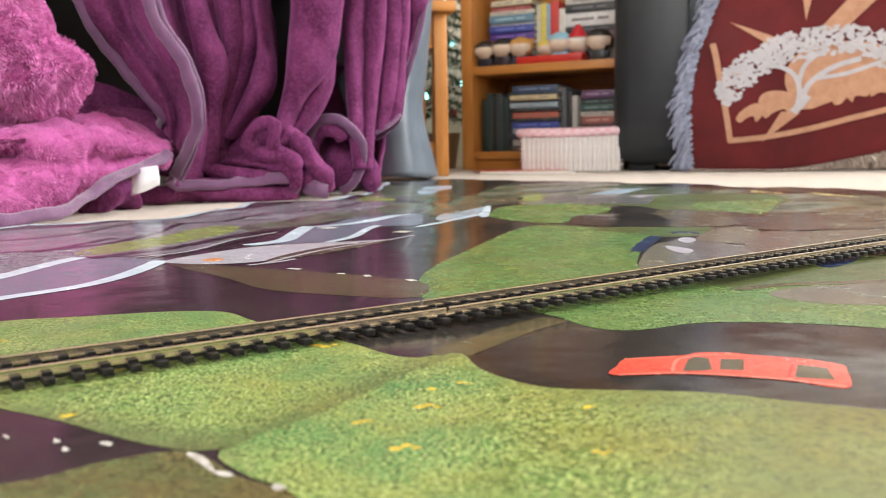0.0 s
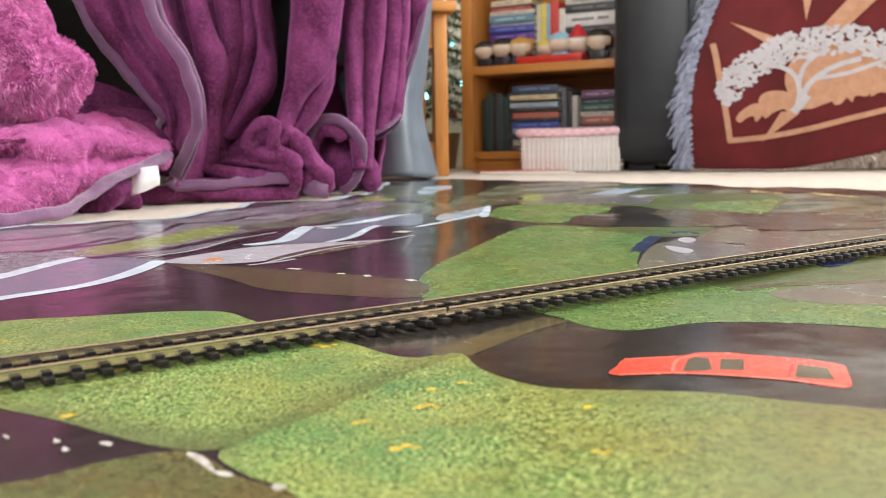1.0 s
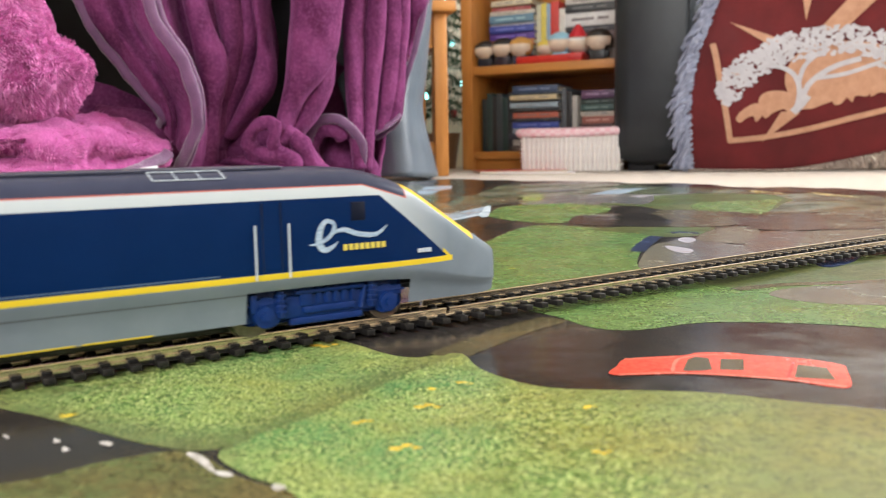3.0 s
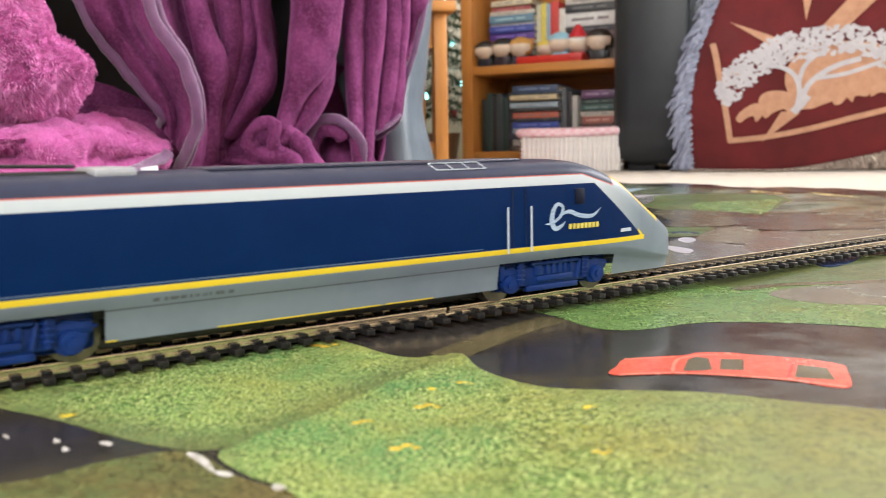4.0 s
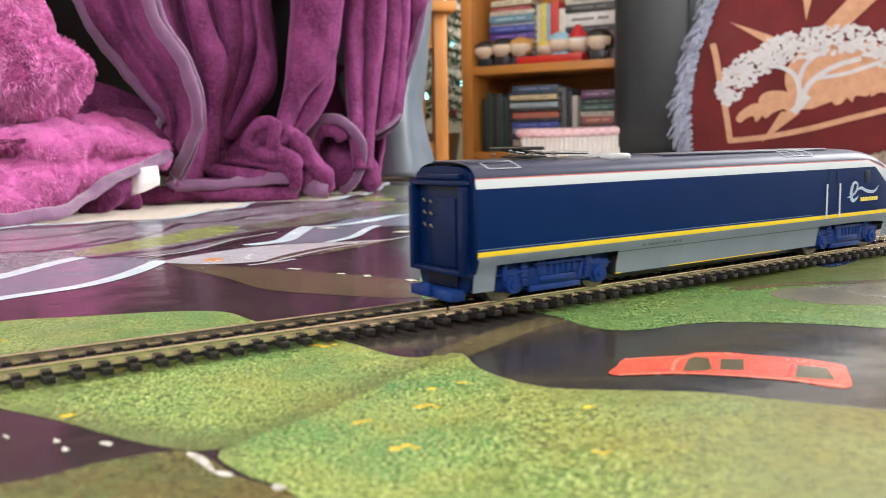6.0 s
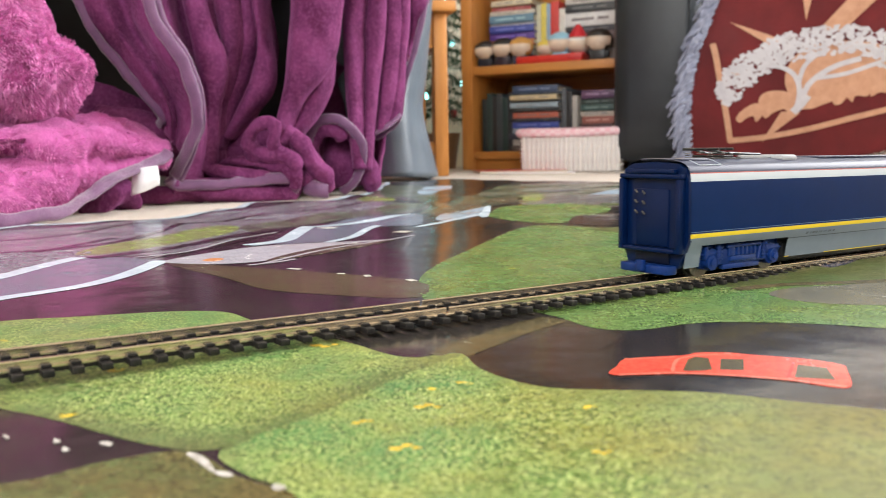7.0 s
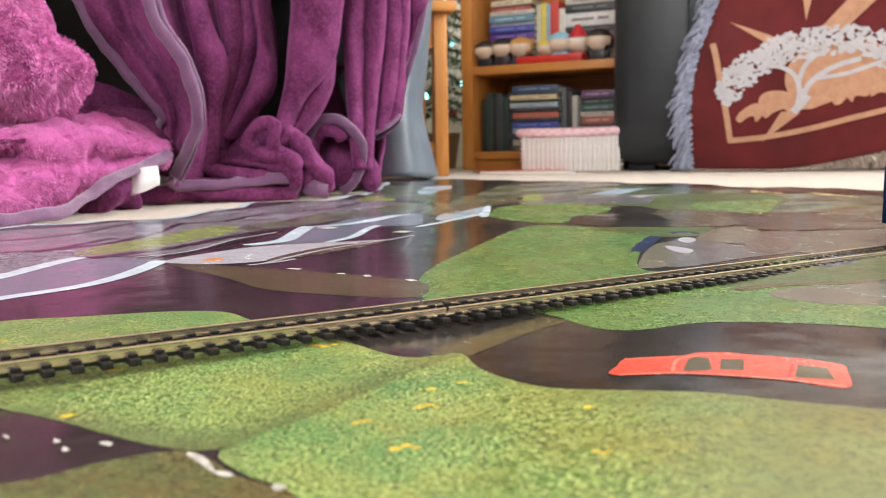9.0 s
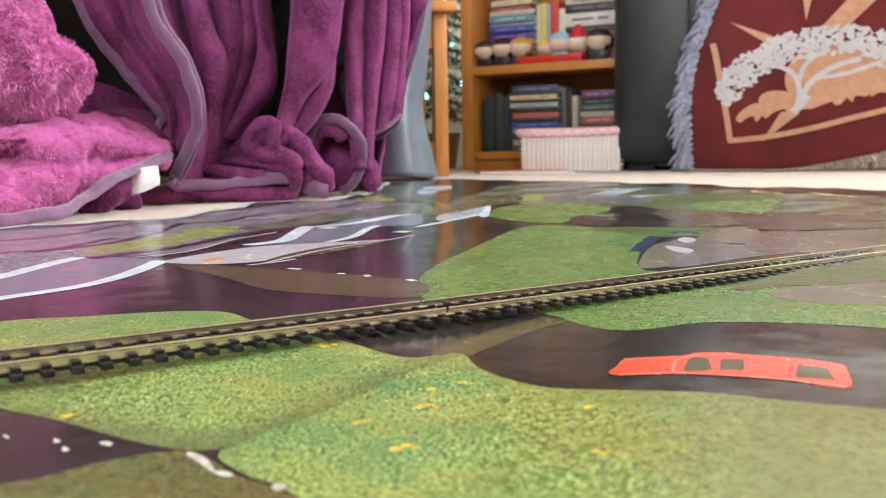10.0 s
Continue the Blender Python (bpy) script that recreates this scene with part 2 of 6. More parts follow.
def livery():
    """Painted bands of the power car, laid out in the car's own space."""
    n = Nodes("train_livery_paint")
    sep = n.t.nodes.new("ShaderNodeSeparateXYZ")
    n.t.links.new(n.xyz, sep.inputs[0])
    x, z, y = sep.outputs[0], sep.outputs[2], n.math("ABSOLUTE", sep.outputs[1])
    lt = lambda a, b: n.math("LESS_THAN", a, b)
    gt = lambda a, b: n.math("GREATER_THAN", a, b)
    both = lambda *s: s[0] if len(s) == 1 else n.math("MULTIPLY", s[0], both(*s[1:]))
    grime = n.noise(90, 4, 0.6)
    grey = n.mix(grime, (0.128, 0.160, 0.190), (0.178, 0.212, 0.245))
    navy = n.mix(grime, (0.0012, 0.012, 0.056), (0.002, 0.017, 0.076))
    roof = n.mix(grime, (0.028, 0.031, 0.054), (0.048, 0.052, 0.082))
    # the nose line falls from the cab roof to the tip of the yellow stripe
    fall = n.math("MULTIPLY", n.math("MAXIMUM", n.math("SUBTRACT", x, 0.2355), 0.0), 0.80)
    top = n.math("SUBTRACT", 0.0402, fall)
    c = grey
    pale = n.mix(n.ramp(x, 0.236, 0.262), (0.42, 0.46, 0.48), grey)
    c = n.mix(both(gt(z, n.math("SUBTRACT", 0.0402, fall)), gt(z, 0.0195)), c, pale)
    c = n.mix(both(gt(z, 0.0178), lt(z, 0.0195), lt(x, 0.2637)), c, (0.62, 0.46, 0.03))
    c = n.mix(both(gt(z, 0.0178), lt(z, n.math("ADD", top, 0.0012)), gt(x, 0.2595), lt(x, 0.2637)), c, (0.62, 0.46, 0.03))
    c = n.mix(both(gt(z, 0.0196), lt(z, top)), c, navy)
    c = n.mix(both(gt(z, 0.0138), lt(z, 0.0142), lt(x, 0.194), gt(x, 0.066)), c, (0.08, 0.09, 0.10))
    # highlight of a glossy edge above the stripe, put into the colour
    c = n.mix(both(gt(z, 0.0201), lt(z, 0.0204), lt(x, 0.185)), c, (0.10, 0.15, 0.22))
    c = n.mix(both(lt(z, 0.0060), gt(x, 0.066), lt(x, 0.193), gt(n.noise(26, 1.0), 0.5)), c, (0.62, 0.46, 0.03))
    c = n.mix(both(gt(z, 0.0152), lt(z, 0.0162), gt(x, 0.078), lt(x, 0.100), gt(n.noise(900, 1.0, 0.5, stretch=(1, 0.05, 0.05)), 0.47)), c, (0.09, 0.10, 0.11))
    fall2 = n.math("MULTIPLY", n.math("MAXIMUM", n.math("SUBTRACT", x, 0.2300), 0.0), 0.30)
    edge = n.math("SUBTRACT", 0.0433, fall2)
    c = n.mix(both(gt(z, edge), lt(x, 0.2455)), c, (0.40, 0.12, 0.10))
    c = n.mix(both(gt(z, n.math("ADD", edge, 0.0004)), lt(x, 0.245)), c, roof)
    crown = n.math("SUBTRACT", 0.0433, n.math("MULTIPLY", n.math("SUBTRACT", x, 0.2475), 0.64))
    c = n.mix(both(gt(x, 0.2450), lt(x, 0.2740), gt(z, n.math("SUBTRACT", crown, 0.0028))), c, (0.70, 0.44, 0.02))
    c = n.mix(both(gt(x, 0.242), lt(x, 0.2685), lt(y, 0.0095), gt(z, n.math("SUBTRACT", crown, 0.0013))), c, (0.03, 0.032, 0.045))
    n.set(base=c, rough=n.math("ADD", 0.26, n.math("MULTIPLY", grime, 0.14)), spec=0.08)
    n.bump(n.noise(700, 2), 0.04, 0.0003)
    return n.m


M_LIVERY = livery()

# ---- building helpers ----


def mesh_of(bm, material, smooth=0.6):
    me = bpy.data.meshes.new("mesh")
    bm.normal_update()
    bm.to_mesh(me)
    bm.free()
    for m in material if isinstance(material, (list, tuple)) else [material]:
        me.materials.append(m)
    if smooth:
        for p in me.polygons:
            p.use_smooth = True
        if smooth < 3:
            me.set_sharp_from_angle(angle=smooth)
    return me


def part(name, bm, material, parent, label="", smooth=0.6):
    ob = new(name, mesh_of(bm, material, smooth))
    ob.parent = parent
    if label:
        ob["label"] = label
    return ob


def thing(name, label, category, group="", kind="", m=None, bm=None, material=None, smooth=0.6):
    ob = new(name, mesh_of(bm, material, smooth) if bm else None)
    if m is not None:
        ob.matrix_world = m
    return tagged(ob, label, category, group, kind)


def box(bm, x0, x1, y0, y1, z0, z1, bevel=0.0, m=None):
    r = bmesh.ops.create_cube(bm, size=1.0)
    vs = r["verts"]
    for v in vs:
        v.co = Vector(((x0 + x1) / 2 + v.co.x * (x1 - x0), (y0 + y1) / 2 + v.co.y * (y1 - y0), (z0 + z1) / 2 + v.co.z * (z1 - z0)))
    if m is not None:
        bmesh.ops.transform(bm, matrix=m, verts=vs)
    if bevel:
        es = {e for v in vs for e in v.link_edges}
        bmesh.ops.bevel(bm, geom=list(es), offset=bevel, segments=2, affect="EDGES", profile=0.5)
    return bm


def boxed(x0, x1, y0, y1, z0, z1, bevel=0.0, m=None):
    return box(bmesh.new(), x0, x1, y0, y1, z0, z1, bevel, m)


def cyl(bm, a, b, r, seg=12, r2=None):
    a, b = Vector(a), Vector(b)
    d = b - a
    m = Matrix.Translation((a + b) / 2) @ d.to_track_quat("Z", "Y").to_matrix().to_4x4()
    bmesh.ops.create_cone(bm, cap_ends=True, segments=seg, radius1=r, radius2=r if r2 is None else r2, depth=d.length, matrix=m)
    return bm


def spline(pts, n, closed=False):
    """Points along a Catmull-Rom curve through pts, n per span."""
    pts = [Vector(p) for p in pts]
    k = len(pts)
    out = []
    for i in range(k if closed else k - 1):
        g = lambda j: pts[j % k] if closed else pts[min(max(j, 0), k - 1)]
        p0, p1, p2, p3 = g(i - 1), g(i), g(i + 1), g(i + 2)
        for j in range(n):
            t = j / n
            out.append(0.5 * (2 * p1 + (p2 - p0) * t + (2 * p0 - 5 * p1 + 4 * p2 - p3) * t * t + (3 * p1 - p0 - 3 * p2 + p3) * t ** 3))
    if not closed:
        out.append(pts[-1].copy())
    return out


def loft(bm, rails, n=8, across=6):
    """A smooth sheet through rails that all have the same number of points."""
    cols = [spline(r, n) for r in rails]
    rows = [spline([c[i] for c in cols], across) for i in range(len(cols[0]))]
    grid = [[bm.verts.new(p) for p in row] for row in rows]
    for a, b in zip(grid, grid[1:]):
        for i in range(len(a) - 1):
            bm.faces.new((a[i], a[i + 1], b[i + 1], b[i]))
    return bm


def tube(bm, pts, r, n=6, seg=10, flat=1.0, closed=False, ends=True):
    """A round or flattened cord along a smooth curve; r may be one radius per point."""
    line = spline(pts, n, closed)
    rs = [r] * len(line) if not hasattr(r, "__len__") else [v.x for v in spline([(a, 0, 0) for a in r], n, closed)]
    rings = []
    for i, p in enumerate(line):
        a = line[(i - 1) % len(line)] if closed or i else p
        b = line[(i + 1) % len(line)] if closed or i < len(line) - 1 else p
        d = (b - a).normalized()
        s = d.cross(Vector((0, -1, 0.15)))
        s = s.normalized() if s.length > 1e-4 else Vector((1, 0, 0))
        u = s.cross(d)
        rings.append([bm.verts.new(p + s * math.cos(t) * rs[i] + u * math.sin(t) * rs[i] * flat) for t in [2 * math.pi * k / seg for k in range(seg)]])
    pairs = list(zip(rings, rings[1:])) + ([(rings[-1], rings[0])] if closed else [])
    for a, b in pairs:
        for k in range(seg):
            bm.faces.new((a[k], a[(k + 1) % seg], b[(k + 1) % seg], b[k]))
    if ends and not closed:
        bm.faces.new(rings[0][::-1])
        bm.faces.new(rings[-1])
    return bm


# ---- room ----
FLOOR = -0.0018
X0, X1, Y0, Y1, TOP = -2.3, 2.4, -2.2, 2.8, 2.4


def slab(name, x0, x1, y0, y1, z0, z1, material, label, category):
    return thing(name, label, category, kind="structure", bm=boxed(x0, x1, y0, y1, z0, z1), material=material, smooth=0)


slab("floor", X0 - 0.1, X1 + 0.1, Y0 - 0.1, Y1 + 0.1, -0.1, FLOOR, M_CARPET, "cream short-pile carpet over the whole room", "floor")
slab("ceiling", X0 - 0.1, X1 + 0.1, Y0 - 0.1, Y1 + 0.1, TOP, TOP + 0.1, M_CEIL, "plain white painted ceiling", "ceiling")
slab("wall_west", X0 - 0.1, X0, Y0, Y1, FLOOR, TOP, M_WALL, "cream painted side wall", "wall")
ew = bmesh.new()
for q in ((Y0, 0.6, FLOOR, TOP), (2.3, Y1, FLOOR, TOP), (0.6, 2.3, FLOOR, 0.75), (0.6, 2.3, 2.05, TOP)):
    box(ew, X1, X1 + 0.1, *q)
thing("wall_east", "cream painted side wall with a wide window", "wall", kind="structure", bm=ew, material=M_WALL, smooth=0)
w3 = thing("window_3", "white framed wide window in the side wall", "window", kind="structure")
ew = bmesh.new()
for q in ((0.6, 0.65, 0.75, 2.05), (2.25, 2.3, 0.75, 2.05), (0.65, 2.25, 0.75, 0.8), (0.65, 2.25, 2.0, 2.05), (1.425, 1.475, 0.8, 2.0)):
    box(ew, X1 + 0.04, X1 + 0.09, *q, 0.004)
part("window_frame", ew, M_FRAME, w3)
part("window_sill", boxed(X1 - 0.05, X1 + 0.04, 0.56, 2.34, 0.72, 0.748, 0.006), M_FRAME, w3)


def wall_with_window(name, wname, y, out, wx0, wx1, wz0, wz1):
    bm = bmesh.new()
    a, b = (y, y + 0.1) if out > 0 else (y - 0.1, y)
    box(bm, X0 - 0.1, wx0, a, b, FLOOR, TOP)
    box(bm, wx1, X1 + 0.1, a, b, FLOOR, TOP)
    box(bm, wx0, wx1, a, b, FLOOR, wz0)
    box(bm, wx0, wx1, a, b, wz1, TOP)
    thing(name, "cream painted wall with a white framed window", "wall", kind="structure", bm=bm, material=M_WALL, smooth=0)
    w = thing(wname, "white framed window above the room's floor", "window", kind="structure")
    f = 0.05
    fr = bmesh.new()
    for q in ((wx0, wx0 + f, wz0, wz1), (wx1 - f, wx1, wz0, wz1), (wx0 + f, wx1 - f, wz0, wz0 + f), (wx0 + f, wx1 - f, wz1 - f, wz1), ((wx0 + wx1) / 2 - f / 2, (wx0 + wx1) / 2 + f / 2, wz0 + f, wz1 - f)):
        box(fr, q[0], q[1], a + 0.05, b - 0.01, q[2], q[3], 0.004)
    part("window_frame", fr, M_FRAME, w)
    part("window_sill", boxed(wx0 - 0.04, wx1 + 0.04, min(a, b - 0.14), max(b, a + 0.14) if out < 0 else b - 0.05, wz0 - 0.03, wz0 - 0.002, 0.006), M_FRAME, w)


wall_with_window("wall_north", "window_1", Y1, 1, 0.75, 2.15, 0.9, 2.0)
wall_with_window("wall_south", "window_2", Y0, -1, -1.6, 0.6, 0.9, 2.1)

# ---- play mat ----


def mat_height(x, y):
    """The gentle buckles of the vinyl sheet."""
    h = 0.00045 * math.sin(17 * x + 9 * y + 0.6) + 0.0004 * math.sin(11 * y - 23 * x + 1.9) + 0.00025 * math.sin(41 * x + 33 * y)
    far = min(max((y - 0.56) / 0.25, 0.0), 1.0)
    far = far * far * (3 - 2 * far)
    h += far * (0.0015 + 0.0011 * math.sin(44 * y + 13 * x + 1.6 * math.sin(7 * x + 1)) + 0.0005 * math.sin(95 * y - 31 * x + 1.2 * math.sin(9 * x)))
    return h + 0.0009 * math.exp(-((x * 0.8 + y - 1.05) / 0.05) ** 2) * (0.5 + 0.5 * math.sin(5 * x))


def lift_of(y, layer):
    """Printed layers stand a hair apart."""
    return 0.000035 * layer + (0.00006 if layer else 0.0)


def sheet(outline, layer, step=0.03, smooth=4):
    pts = spline([(x, y, 0) for x, y in outline], smooth, True) if smooth else [Vector((x, y, 0)) for x, y in outline]
    bm = bmesh.new()
    bm.faces.new([bm.verts.new(p) for p in pts])
    for axis in (0, 1):
        lo, hi = min(p[axis] for p in pts), max(p[axis] for p in pts)
        for k in range(math.ceil(lo / step), math.floor(hi / step) + 1):
            n = Vector((1, 0, 0)) if axis == 0 else Vector((0, 1, 0))
            bmesh.ops.bisect_plane(bm, geom=bm.verts[:] + bm.edges[:] + bm.faces[:], plane_co=n * (k * step + 0.0001), plane_no=n, dist=1e-6)
    for v in bm.verts:
        v.co.z = mat_height(v.co.x, v.co.y) + lift_of(v.co.y, layer)
    bm.normal_update()
    if bm.faces and sum(f.normal.z for f in bm.faces) < 0:
        bmesh.ops.reverse_faces(bm, faces=bm.faces[:])
    return bm


MAT_EDGE = [(-0.775, -0.34), (-0.68, -0.12), (-0.49, 0.42), (-0.355, 0.696), (-0.335, 0.713), (-0.297, 0.721), (-0.26, 0.766), (-0.231, 0.812), (-0.22, 0.886), (-0.206, 0.984), (-0.144, 0.998), (-0.109, 1.069), (-0.098, 1.19), (-0.094, 1.455), (-0.06, 1.53), (0.06, 1.535), (0.274, 1.34), (0.389, 1.17), (0.518, 1.00), (0.90, 0.70), (1.24, 0.44), (1.25, 0.38), (1.0, -0.35), (0.80, -0.91), (0.75, -0.92), (0.0, -0.645), (-0.75, -0.375)]
play_mat = thing("play_mat", "glossy printed vinyl play mat lying creased on carpet", "play mat", bm=sheet(MAT_EDGE, 0, 0.0125), material=M_ROAD, smooth=4)
sol = play_mat.modifiers.new("thickness", "SOLIDIFY")
sol.thickness, sol.offset = 0.0006, -1


def printing(name, outline, material, layer=1, label="", smooth=4):
    return part(name, sheet(outline, layer, 0.00625, smooth), material, play_mat, label, 4)


def stripe(name, pts, width, material, layer=2, label=""):
    """A printed band of even width along a curve on the mat."""
    line = spline([(x, y, 0) for x, y in pts], 20)
    l, r = [], []
    for i, p in enumerate(line):
        d = (line[min(i + 1, len(line) - 1)] - line[max(i - 1, 0)]).normalized()
        s = Vector((-d.y, d.x, 0)) * width / 2
        l.append((p + s)[:2])
        r.append((p - s)[:2])
    bm = bmesh.new()
    rows = [[bm.verts.new((x, y, mat_height(x, y) + lift_of(y, layer))) for x, y in [(a[0] + (b[0] - a[0]) * k / 3, a[1] + (b[1] - a[1]) * k / 3) for k in range(4)]] for a, b in zip(l, r)]
    for a, b in zip(rows, rows[1:]):
        for k in range(3):
            bm.faces.new((a[k], a[k + 1], b[k + 1], b[k]))
    return part(name, bm, material, play_mat, label, 4)


GN = "printed grassy verge"
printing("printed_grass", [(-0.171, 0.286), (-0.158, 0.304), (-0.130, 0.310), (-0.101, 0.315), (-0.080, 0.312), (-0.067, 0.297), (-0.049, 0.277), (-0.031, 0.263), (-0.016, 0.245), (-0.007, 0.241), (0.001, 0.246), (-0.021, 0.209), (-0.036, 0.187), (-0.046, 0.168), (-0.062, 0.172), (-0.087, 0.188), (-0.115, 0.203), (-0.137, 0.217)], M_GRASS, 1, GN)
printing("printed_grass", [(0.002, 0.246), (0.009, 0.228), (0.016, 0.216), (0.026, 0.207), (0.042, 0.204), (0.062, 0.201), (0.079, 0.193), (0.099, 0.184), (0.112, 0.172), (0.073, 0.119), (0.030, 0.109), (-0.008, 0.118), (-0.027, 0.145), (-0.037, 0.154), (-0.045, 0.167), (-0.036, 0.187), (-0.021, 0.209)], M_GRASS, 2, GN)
printing("printed_grass", [(-0.087, 0.145), (-0.075, 0.153), (-0.065, 0.162), (-0.051, 0.167), (-0.038, 0.153), (-0.024, 0.142), (-0.020, 0.126), (-0.057, 0.120)], M_BROWNED, 1, "printed grass with a brown reflection painted in")
printing("printed_grass", [(-0.011, 0.385), (-0.007, 0.419), (0.005, 0.468), (0.031, 0.550), (0.065, 0.635), (0.107, 0.618), (0.143, 0.574), (0.117, 0.502), (0.095, 0.418), (0.115, 0.404), (0.169, 0.421), (0.243, 0.434), (0.147, 0.261), (0.138, 0.268), (0.113, 0.279), (0.085, 0.284), (0.063, 0.276), (0.049, 0.281), (0.039, 0.302), (0.024, 0.321), (0.003, 0.331), (-0.008, 0.341)], M_GRASS_DEEP, 1, GN)
stripe("olive_streak", [(0.000, 0.242), (0.011, 0.260), (0.025, 0.282), (0.039, 0.298)], 0.012, M_OLIVE, 1, "olive streak across the mat")
# the brownish sheen below a fold, put in as an olive patch
printing("painted_sheen", [(-0.150, 0.463), (-0.119, 0.450), (-0.073, 0.423), (-0.011, 0.385), (-0.010, 0.345), (-0.042, 0.348), (-0.075, 0.363), (-0.101, 0.399)], M_OLIVE, 1, "olive sheen beside a crease, laid on as colour")
printing("printed_pavement", [(-0.191, 0.336), (-0.182, 0.353), (-0.160, 0.384), (-0.152, 0.419), (-0.154, 0.475), (-0.207, 0.492), (-0.213, 0.462), (-0.217, 0.421), (-0.225, 0.396)], M_PAVE, 1, "printed grey pavement")
stripe("printed_line", [(-0.191, 0.335), (-0.184, 0.357), (-0.161, 0.386), (-0.153, 0.421), (-0.154, 0.473)], 0.010, M_WHITE, 3, "printed pale blue kerb line")
stripe("printed_line", [(-0.224, 0.394), (-0.217, 0.421), (-0.212, 0.460), (-0.206, 0.490)], 0.011, M_WHITE, 3, "printed pale blue kerb line")
printing("printed_gravel", [(-0.235, 0.406), (-0.219, 0.425), (-0.215, 0.467), (-0.207, 0.492), (-0.211, 0.517), (-0.250, 0.528), (-0.289, 0.501)], M_GRAVEL, 2, "printed gravel")
printing("printed_grass", [(0.110, 0.376), (0.138, 0.386), (0.188, 0.414), (0.249, 0.445), (0.200, 0.356), (0.148, 0.355), (0.119, 0.353)], M_GRASS_DULL, 2, "printed dull grass")
printing("printed_mud", [(0.127, 0.336), (0.141, 0.348), (0.165, 0.351), (0.202, 0.359), (0.175, 0.311), (0.146, 0.309), (0.130, 0.320)], M_ROCK, 3, "printed pinkish bare earth")
stripe("printed_line", [(0.118, 0.348), (0.139, 0.356), (0.162, 0.356), (0.191, 0.357)], 0.007, M_OLIVE, 4)
printing("printed_water", [(0.177, 0.411), (0.197, 0.439), (0.217, 0.450), (0.199, 0.417), (0.178, 0.396)], M_NAVY, 3, "printed dark blue pool")
printing("printed_rock", [(0.095, 0.418), (0.105, 0.456), (0.117, 0.491), (0.131, 0.518), (0.136, 0.505), (0.122, 0.459), (0.109, 0.420)], M_ROCK, 3, "printed tan rock")
printing("printed_rock", [(0.108, 0.420), (0.123, 0.468), (0.134, 0.517), (0.153, 0.544), (0.160, 0.532), (0.167, 0.506), (0.180, 0.487), (0.193, 0.463), (0.157, 0.440), (0.122, 0.418)], M_SLATE, 2, "printed slate grey rock")
printing("printed_rock", [(0.128, 0.500), (0.134, 0.494), (0.138, 0.477), (0.131, 0.462), (0.126, 0.473)], M_PALE, 4, "printed pale rock face")
printing("printed_rock", [(0.145, 0.535), (0.153, 0.547), (0.156, 0.533), (0.147, 0.515), (0.144, 0.522)], M_PALE, 4, "printed pale rock face")
stripe("printed_line", [(0.107, 0.476), (0.122, 0.519), (0.138, 0.557), (0.156, 0.576), (0.168, 0.566)], 0.009, M_NAVY, 3)
printing("printed_field", [(-0.352, 0.642), (-0.323, 0.686), (-0.288, 0.699), (-0.225, 0.79), (-0.18, 0.917), (-0.093, 1.002), (-0.034, 0.996), (-0.012, 0.84), (-0.068, 0.737), (-0.125, 0.677), (-0.14, 0.593), (-0.154, 0.521), (-0.202, 0.487), (-0.274, 0.497)], M_HAZE, 1, "printed hazy grey ground")
printing("printed_field", [(-0.097, 1.049), (-0.093, 1.265), (-0.081, 1.353), (-0.036, 1.336), (-0.005, 1.057), (-0.013, 0.857), (-0.048, 0.9)], M_FIELD, 1, "printed dark olive field")
printing("printed_field", [(-0.021, 0.77), (-0.002, 0.888), (0.048, 1.092), (0.099, 1.301), (0.184, 1.306), (0.266, 1.215), (0.335, 1.106), (0.391, 0.977), (0.445, 0.873), (0.355, 0.695), (0.303, 0.72), (0.264, 0.742), (0.192, 0.804), (0.142, 0.849), (0.088, 0.919), (0.048, 0.841), (0.008, 0.726)], M_FIELD, 1, "printed pale olive field")
printing("printed_grass", [(-0.215, 0.505), (-0.217, 0.543), (-0.209, 0.578), (-0.195, 0.618), (-0.186, 0.66), (-0.165, 0.68), (-0.153, 0.654), (-0.155, 0.619), (-0.17, 0.576), (-0.189, 0.523), (-0.201, 0.503)], M_LIME, 2, "printed lime green field")
printing("printed_pavement", [(-0.248, 0.691), (-0.255, 0.735), (-0.244, 0.763), (-0.214, 0.665), (-0.211, 0.621), (-0.225, 0.636)], M_PAVE, 2)
stripe("printed_line", [(-0.314, 0.585), (-0.279, 0.609), (-0.259, 0.684), (-0.252, 0.713)], 0.007, M_ROAD, 4)
stripe("printed_line", [(-0.244, 0.517), (-0.218, 0.563), (-0.21, 0.629), (-0.208, 0.699)], 0.007, M_ROAD, 4)
stripe("printed_line", [(-0.278, 0.516), (-0.24, 0.531), (-0.228, 0.6)], 0.006, M_ROAD, 4)
stripe("printed_line", [(-0.198, 0.486), (-0.169, 0.536), (-0.144, 0.609), (-0.121, 0.657)], 0.011, M_ROAD, 4)
stripe("printed_line", [(-0.167, 0.48), (-0.147, 0.532), (-0.131, 0.584), (-0.119, 0.643)], 0.005, M_ROAD, 4)
stripe("printed_line", [(-0.204, 0.693), (-0.17, 0.765), (-0.121, 0.836), (-0.063, 0.942)], 0.007, M_ROAD, 4)
stripe("printed_line", [(-0.225, 0.862), (-0.19, 0.938), (-0.139, 0.963)], 0.008, M_ROAD, 4)
stripe("printed_line", [(-0.175, 0.488), (-0.153, 0.518), (-0.139, 0.585), (-0.12, 0.63)], 0.0028, M_PALE, 5)
